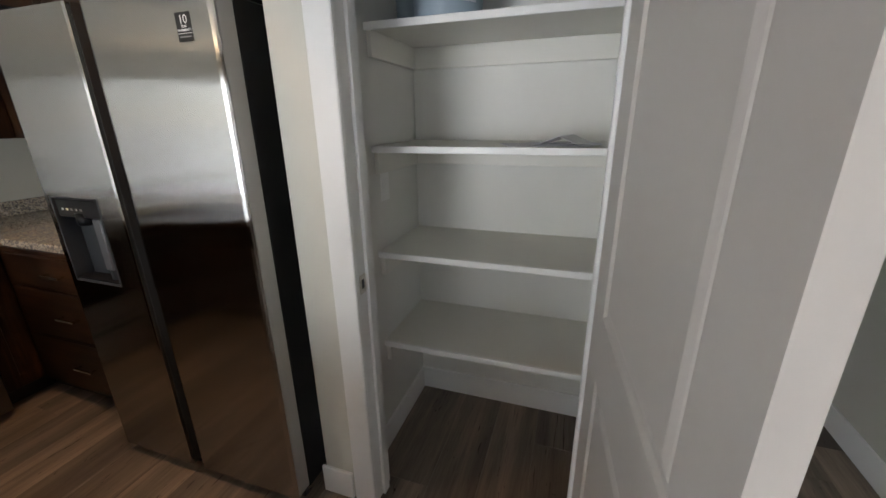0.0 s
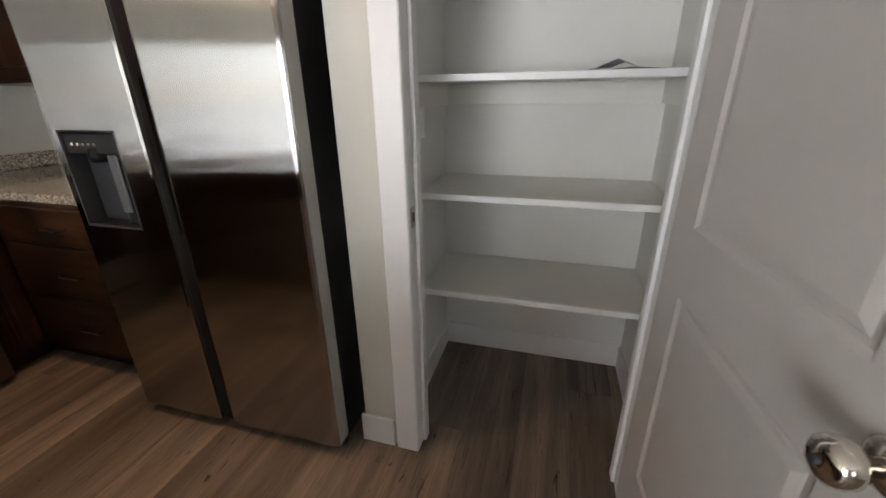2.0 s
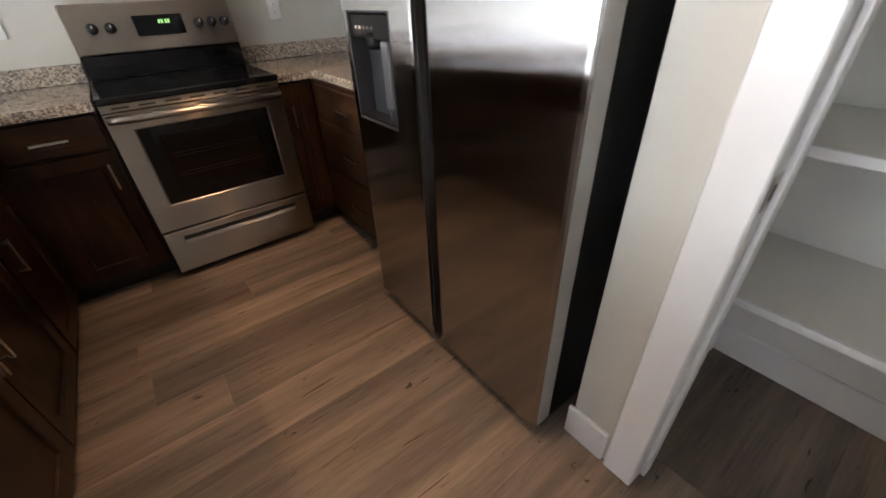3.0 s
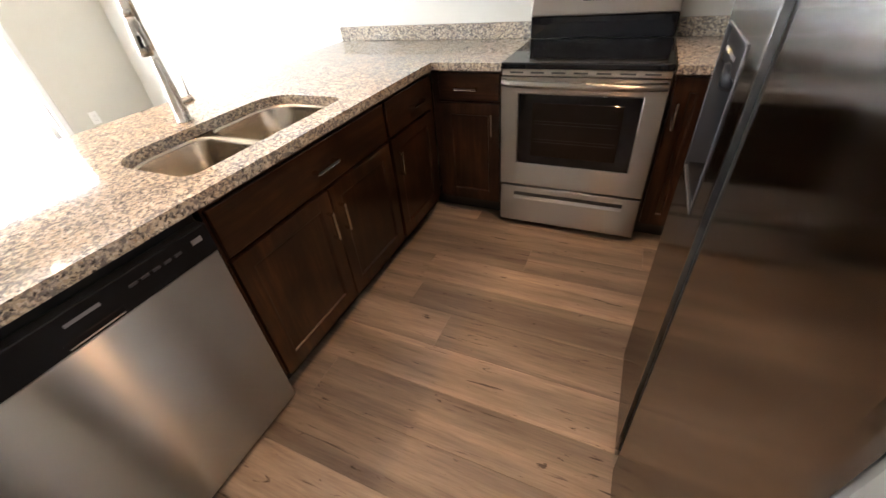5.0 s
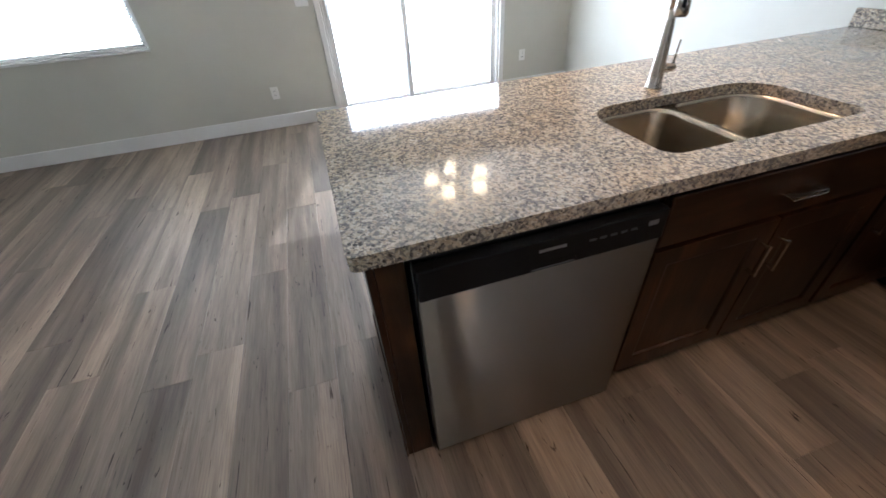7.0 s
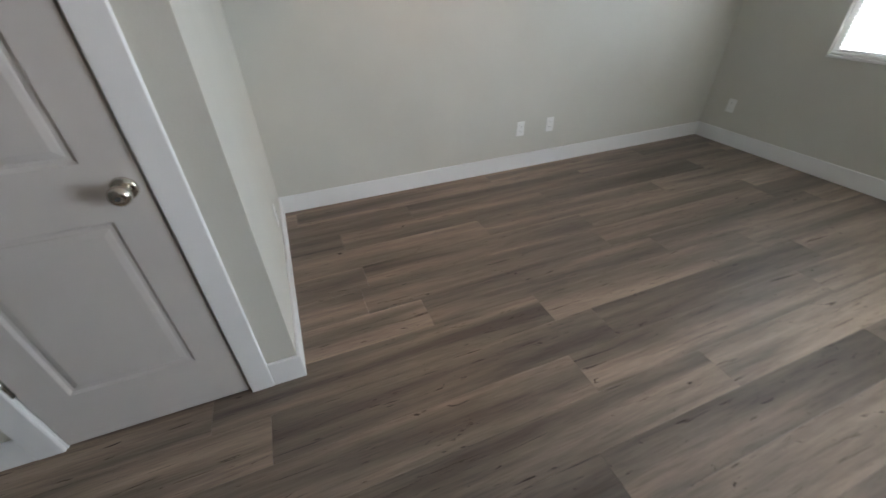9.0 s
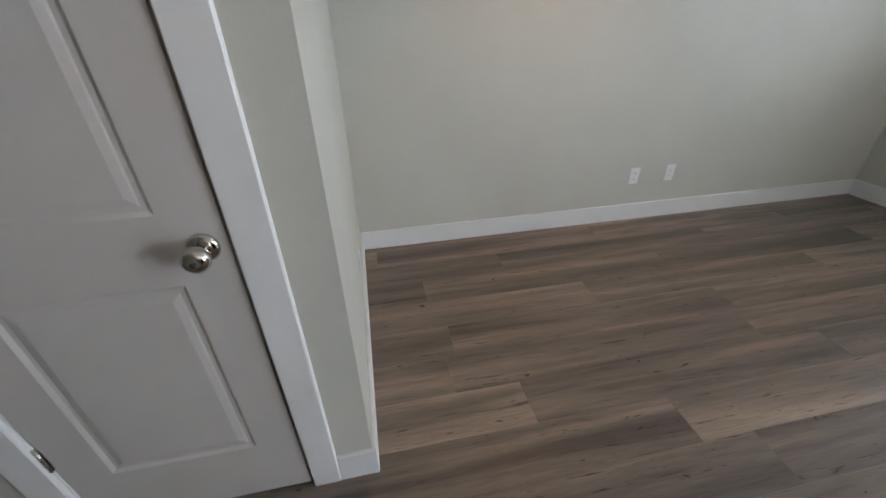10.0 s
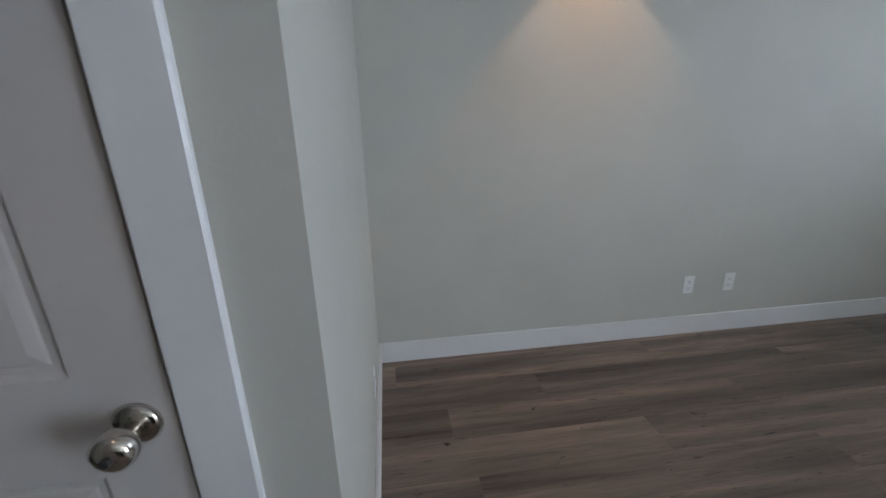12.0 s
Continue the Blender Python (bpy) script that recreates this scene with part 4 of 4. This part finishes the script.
bg = part("backguard", box(RX0, RX1, -0.085, -0.022, 0.9255, 1.035, 0.004), GLASSB, rg, "black lower backguard")
b = box(RX0, RX1, -0.098, -0.022, 1.036, 1.255, 0.008, seg=2)
for v in b.verts:
    if v.co.y < -0.06:
        v.co.y += (v.co.z - 1.036) * 0.16
cp = part("control_panel", b, STEELX, rg, "stainless control panel")
part("display", moved(box(-0.112, 0.112, -0.003, 0.0, -0.046, 0.046, 0.001), Matrix.Translation((0.815, -0.0825, 1.15)) @ Matrix.Rotation(radians(-9), 4, "X")), GLASSB, cp, "black display panel")


def word(text, size, m, mat, parent, name="lettering"):
    cu = bpy.data.curves.new("letters", "FONT")
    cu.body, cu.size, cu.align_x, cu.align_y, cu.extrude = text, size, "CENTER", "CENTER", 0.0002
    tmp = bpy.data.objects.new("letters", cu)
    scene.collection.objects.link(tmp)
    dg = bpy.context.evaluated_depsgraph_get()
    dg.update()
    me = bpy.data.meshes.new_from_object(tmp.evaluated_get(dg))
    b = bmesh.new()
    b.from_mesh(me)
    bpy.data.objects.remove(tmp)
    bpy.data.curves.remove(cu)
    part(name, moved(b, m), mat, parent)


for k in range(4):
    x = 0.836 + 0.013 * (k - 1.5) + (0.004 if k > 1 else 0)
    part("digit", moved(box(-0.0045, 0.0045, -0.0045, -0.0032, -0.009, 0.009), Matrix.Translation((x, -0.0805, 1.165)) @ Matrix.Rotation(radians(-9), 4, "X")), DIGIT, cp)
for r in range(2):
    for k in range(5):
        part("touch_mark", moved(box(-0.009, 0.009, -0.0042, -0.0032, -0.0025, 0.0025), Matrix.Translation((0.735 + 0.04 * k, -0.0835, 1.126 - 0.018 * r)) @ Matrix.Rotation(radians(-9), 4, "X")), INK, cp)
for x in (0.525, 0.60, 1.00, 1.065, 1.13):
    kb = part("knob", lathe([(0.0, -0.034), (0.016, -0.034), (0.0185, -0.030), (0.020, -0.010), (0.024, -0.006), (0.024, 0.004), (0.0, 0.004)], (x, -0.087, 1.15), "y", 24), BLACK, cp, "black round control knob", True)
    part("pointer", box(x - 0.002, x + 0.002, -0.1225, -0.1205, 1.152, 1.166), PRINTW, kb)
for x in (RX0 + 0.05, RX1 - 0.05):
    for y in (-0.58, -0.08):
        part("foot", lathe([(0.018, 0.0), (0.018, 0.012), (0.010, 0.014), (0.010, 0.036)], (x, y, 0.0), "z", 12), BLACK, rg)

# ---- refrigerator ----
FA, FB, FSP, FXF = -2.449, -1.487, -1.912, 1.193
rf = thing("refrigerator", (1.6, -1.97, 0), "stainless steel side-by-side refrigerator with ice dispenser", "refrigerator")
part("cabinet_body", box(FXF + 0.075, 2.0, FA + 0.006, FB - 0.006, 0.03, 1.785, 0.006), BLACK, rf, "black painted cabinet body")
for y in (FA + 0.034, FB - 0.034):
    part("hinge_cover", box(FXF + 0.020, FXF + 0.15, y - 0.030, y + 0.030, 1.8035, 1.828, 0.006), BLACKP, rf)
part("top_cap", box(FXF + 0.08, 1.98, FA + 0.02, FB - 0.02, 1.7855, 1.803, 0.004), BLACKP, rf)


def fridge_door(y0, y1, label, cut=None):
    """A door with a gently rounded steel skin; cut: (y0, y1, z0, z1) leaves a recess."""
    b = bmesh.new()
    zs = [0.052, 1.80] if cut is None else [0.052, cut[2], cut[3], 1.80]
    ys = [y0, y0 + 0.006, y0 + 0.016]
    inner = [y0 + 0.05 + k * (y1 - y0 - 0.1) / 6 for k in range(7)]
    ys += inner + [y1 - 0.016, y1 - 0.006, y1]
    if cut is not None:
        ys = sorted([y for y in ys if abs(y - cut[0]) > 0.012 and abs(y - cut[1]) > 0.012] + [cut[0], cut[1]])

    def depth(y):
        d = min(y - y0, y1 - y)
        return 0.008 * max(0.0, 1 - d / 0.016) ** 2

    grid = {}
    for y in ys:
        for z in zs:
            grid[y, z] = b.verts.new((FXF + depth(y), y, z))
    for p, q in zip(ys, ys[1:]):
        for u, w in zip(zs, zs[1:]):
            if cut is not None and p >= cut[0] - 1e-6 and q <= cut[1] + 1e-6 and u >= cut[2] - 1e-6 and w <= cut[3] + 1e-6:
                continue
            b.faces.new((grid[p, u], grid[q, u], grid[q, w], grid[p, w]))
    low = [b.verts.new((FXF + 0.012, y, zs[0])) for y in ys]
    top = [b.verts.new((FXF + 0.012, y, zs[-1])) for y in ys]
    for k in range(len(ys) - 1):
        b.faces.new((grid[ys[k], zs[0]], grid[ys[k + 1], zs[0]], low[k + 1], low[k]))
        b.faces.new((grid[ys[k], zs[-1]], grid[ys[k + 1], zs[-1]], top[k + 1], top[k]))
    d = part("door", b, STEEL, rf, label, False)
    return d


da = fridge_door(FA, FSP - 0.042, "brushed stainless door")
part("door_core", box(FXF + 0.0125, FXF + 0.072, FA + 0.0005, FSP - 0.0425, 0.053, 1.7995, 0.003), GREYM, da, "grey painted door edge")
part("gasket", box(FXF + 0.0725, FXF + 0.0745, FA + 0.012, FSP - 0.02, 0.07, 1.78), SLOT, da)
cut = (-1.785, -1.530, 0.872, 1.206)
db = fridge_door(FSP + 0.010, FB, "brushed stainless door with dispenser", cut)
core = box(FXF + 0.0125, FXF + 0.072, FSP + 0.0105, cut[0] - 0.002, 0.053, 1.7995)
core = box(FXF + 0.0125, FXF + 0.072, cut[1] + 0.002, FB - 0.0005, 0.053, 1.7995, bm=core)
core = box(FXF + 0.0125, FXF + 0.072, cut[0] - 0.002, cut[1] + 0.002, 0.053, cut[2] - 0.002, bm=core)
core = box(FXF + 0.0125, FXF + 0.072, cut[0] - 0.002, cut[1] + 0.002, cut[3] + 0.002, 1.7995, bm=core)
part("door_core", core, GREYM, db, "grey painted door edge")
# long pocket grips between the doors


def slanted(x0, y0, x1, y1, z0, z1, t):
    b = bmesh.new()
    lo = [b.verts.new(v) for v in ((x0, y0, z0), (x1, y1, z0), (x1 + t, y1 - t, z0), (x0 + t, y0 - t, z0))]
    hi = [b.verts.new((v.co.x, v.co.y, z1)) for v in lo]
    for k in range(4):
        b.faces.new((lo[k], lo[(k + 1) % 4], hi[(k + 1) % 4], hi[k]))
    b.faces.new(lo)
    b.faces.new(hi)
    return b


part("grip_channel", slanted(FXF + 0.008, FSP - 0.042, FXF + 0.045, FSP - 0.010, 0.053, 1.7995, 0.012), CHANNEL, da, "dark chamfered edge")
part("grip_pocket", slanted(FXF + 0.0065, FSP - 0.0415, FXF + 0.0255, FSP - 0.025, 0.89, 1.50, 0.008), BLACK, da, "black recessed grip")
# added plate: shade on the door's side face put in as darker colour
part("side_shade_plate", box(FXF + 0.012, FXF + 0.0725, FSP + 0.0083, FSP + 0.0100, 0.053, 1.7995), CHANNEL, db, "thin dark plate giving the grey door side its shade")
part("grip_recess", box(FXF + 0.034, FXF + 0.0725, FSP + 0.0070, FSP + 0.0081, 0.86, 1.36), BLACK, db, "black recessed grip")
part("edge_strip", box(FXF - 0.001, FXF + 0.0115, FSP + 0.0095, FSP + 0.0125, 0.053, 1.799), CHROME, db)
# dispenser
ds = part("dispenser", box(FXF + 0.062, FXF + 0.0705, cut[0], cut[1], cut[2], cut[3]), GREYP, rf, "charcoal ice and water dispenser")
for q in ((cut[0], cut[0] + 0.006, cut[2], cut[3]), (cut[1] - 0.006, cut[1], cut[2], cut[3]), (cut[0] + 0.006, cut[1] - 0.006, cut[2], cut[2] + 0.006), (cut[0] + 0.006, cut[1] - 0.006, cut[3] - 0.006, cut[3])):
    part("bezel", box(FXF - 0.003, FXF + 0.0615, *q, 0.001), GREYP, ds)
part("control_head", box(FXF + 0.004, FXF + 0.0615, cut[0] + 0.0065, cut[1] - 0.0065, cut[3] - 0.078, cut[3] - 0.0065, 0.006), BLACK, ds)
part("nozzle", lathe([(0.030, 0.0), (0.034, 0.01), (0.034, 0.045), (0.0, 0.05)], (FXF + 0.028, -1.655, cut[3] - 0.105), "z", 20), BLACKP, ds, "", True)
part("back_bow", lathe([(0.0, 0.0), (0.055, 0.0), (0.055, 0.225), (0.0, 0.225)], (FXF + 0.075, -1.72, cut[2] + 0.012), "z", 28), GREYP, ds, "", True)
# pale strip painted in for the bright reflection off the curved back
part("back_glint", box(FXF + 0.012, FXF + 0.020, -1.742, -1.700, cut[2] + 0.055, cut[3] - 0.08, 0.004), LIGHTP, ds, "pale strip in place of the reflection on the dispenser's back wall")
part("drip_tray", box(FXF + 0.002, FXF + 0.0615, cut[0] + 0.0065, cut[1] - 0.0065, cut[2] + 0.0065, cut[2] + 0.014, 0.002), BLACKP, ds)
for k, (y, mt) in enumerate(((-1.575, PRINTW), (-1.60, LED), (-1.625, INK), (-1.65, INK), (-1.675, INK))):
    part("indicator", box(FXF + 0.002, FXF + 0.0039, y - 0.0045, y + 0.0045, cut[3] - 0.050, cut[3] - 0.042), mt, ds)
part("maker_mark", box(FXF - 0.0006, FXF - 0.0001, -2.392, -2.318, 1.757, 1.7635), INK, da)
# sticker on the right-hand door
st = part("sticker", box(FXF - 0.0006, FXF - 0.0001, -2.368, -2.316, 1.662, 1.732), BLACK, da, "black energy warranty sticker")
TW = Matrix.Translation((FXF - 0.0008, -2.342, 0)) @ FACE_WEST @ Matrix.Rotation(math.pi / 2, 4, "X")
word("10", 0.030, Matrix.Translation((0, 0, 1.714)) @ TW, PRINTW, st)
word("YEAR", 0.0085, Matrix.Translation((0, 0, 1.6985)) @ TW, PRINTW, st)
word("WARRANTY", 0.0088, Matrix.Translation((0, 0, 1.6895)) @ TW, PRINTW, st)
part("rule", box(FXF - 0.0009, FXF - 0.00065, -2.366, -2.318, 1.6815, 1.6825), PRINTW, st)
part("print", box(FXF - 0.0009, FXF - 0.00065, -2.362, -2.322, 1.672, 1.6755), INK, st)
part("base_grille", box(FXF + 0.05, FXF + 0.074, FA + 0.01, FB - 0.01, 0.006, 0.05, 0.003), BLACK, rf)
for y in (FA + 0.06, FB - 0.06):
    part("foot", lathe([(0.02, 0.0), (0.02, 0.012), (0.01, 0.014), (0.01, 0.032)], (1.35, y, 0), "z", 12), BLACK, rf)

# ---- lamps ----


def downlight(x, y, energy, cone=78, blend=0.35):
    root = thing("recessed_downlight", (x, y, H), "white recessed ceiling downlight, lit", "downlight", "recessed downlights")
    part("trim_ring", lathe([(0.060, -0.001), (0.085, -0.001), (0.083, -0.007), (0.064, -0.009), (0.060, -0.001)], (x, y, H), "z", 28), WHITEP, root, "", True)
    part("lens", lathe([(0.0, -0.0045), (0.058, -0.0045), (0.058, -0.0012), (0.0, -0.0012)], (x, y, H), "z", 24), LENS, root)
    lamp("downlight_beam", "SPOT", look((x, y, H - 0.012), (x, y + 0.0001, 0)), energy, WARM, cone=cone, blend=blend, soft=0.035)


downlight(0.95, -1.20, 10.5, 76, 0.35)
downlight(0.95, -2.20, 8.0, 78, 0.4)
downlight(-0.77, -1.65, 16, 84, 0.5)
downlight(0.35, -3.95, 2.3)
downlight(-0.82, -5.83, 10.5, 78.5, 0.22)

# five upturned bell shades on curved arms
LX, LY = -2.63, -1.77
ch = thing("ceiling_lamp", (LX, LY, H), "five-light ceiling lamp with upturned frosted glass shades, lit", "lamp")
part("canopy", lathe([(0.0, 0.0), (0.07, 0.0), (0.07, -0.012), (0.05, -0.025), (0.011, -0.032), (0.0, -0.032)], (LX, LY, H - 0.0005), "z", 24), NICKEL, ch, "", True)
part("stem", lathe([(0.0, -0.030), (0.009, -0.030), (0.009, -0.26), (0.024, -0.275), (0.030, -0.30), (0.022, -0.325), (0.008, -0.345), (0.0, -0.35)], (LX, LY, H - 0.0005), "z", 20), NICKEL, ch, "", True)
for k in range(5):
    a = radians(32 + 72 * k)
    ux, uy = math.cos(a), math.sin(a)
    cx, cy = LX + 0.265 * ux, LY + 0.265 * uy
    curve = [(LX + r * ux, LY + r * uy, H - d) for r, d in ((0.02, 0.30), (0.08, 0.328), (0.16, 0.338), (0.23, 0.325), (0.259, 0.30), (0.265, 0.275))]
    ar = part("arm", tube(curve, 0.006, 10), NICKEL, ch, "", True)
    part("socket", lathe([(0.0, 0.0), (0.016, 0.0), (0.024, 0.012), (0.026, 0.022), (0.0, 0.022)], (cx, cy, H - 0.278), "z", 18), NICKEL, ar, "", True)
    bell = [(0.018, 0.0), (0.038, 0.006), (0.052, 0.026), (0.059, 0.055), (0.065, 0.085), (0.076, 0.112), (0.073, 0.113), (0.061, 0.086), (0.055, 0.056), (0.044, 0.030), (0.032, 0.012), (0.018, 0.008), (0.018, 0.0)]
    part("shade", lathe(bell, (cx, cy, H - 0.2555), "z", 24), BULB, ar, "glowing frosted glass bell shade", True)

# ---- floor planks ----
PW, PL = 0.2, 1.524
rng = random.Random(7)
meshes = {}


def plank_mesh(length, width):
    key = (round(length, 3), round(width, 3))
    if key not in meshes:
        b = bmesh.new()
        hx, hy, g, c = length / 2 - 0.0003, width / 2 - 0.0003, 0.0010, 0.0009
        lo = [b.verts.new(v) for v in ((-hx, -hy, -0.006), (hx, -hy, -0.006), (hx, hy, -0.006), (-hx, hy, -0.006))]
        mi = [b.verts.new(v) for v in ((-hx, -hy, -c), (hx, -hy, -c), (hx, hy, -c), (-hx, hy, -c))]
        hi = [b.verts.new(v) for v in ((-hx + g, -hy + g, 0), (hx - g, -hy + g, 0), (hx - g, hy - g, 0), (-hx + g, hy - g, 0))]
        for p, q in ((lo, mi), (mi, hi)):
            for k in range(4):
                b.faces.new((p[k], p[(k + 1) % 4], q[(k + 1) % 4], q[k]))
        b.faces.new(hi)
        meshes[key] = finish("plank", b, PLANK)
    return meshes[key]


# where the end joint of each row falls, the rest staggered by chance
JOINT = {2: -0.015, 3: -0.92, 4: -1.60, 5: -0.027, 6: -1.827, 7: 0.667, 8: -1.07, 9: -2.31, 10: -1.33, 11: -0.62, 12: -0.745, 13: -1.237, 14: -0.404, 23: 0.21, 25: 0.68}
for row in range(-1, 31):
    y0 = max(YS, -6.09 + PW * row)
    y1 = min(YN, -6.09 + PW * (row + 1))
    if y1 - y0 < 0.005:
        continue
    x = JOINT.get(row, rng.random() * PL) - 4 * PL
    end = HALL if y1 > CLY - 0.2 else CLX + 0.9
    while x < end:
        a, c = max(x, XW), min(x + PL, end)
        if c - a > 0.02:
            ob = new("plank", plank_mesh(c - a, y1 - y0))
            ob.parent = floor
            ob.location = ((a + c) / 2, (y0 + y1) / 2, 0)
        x += PL
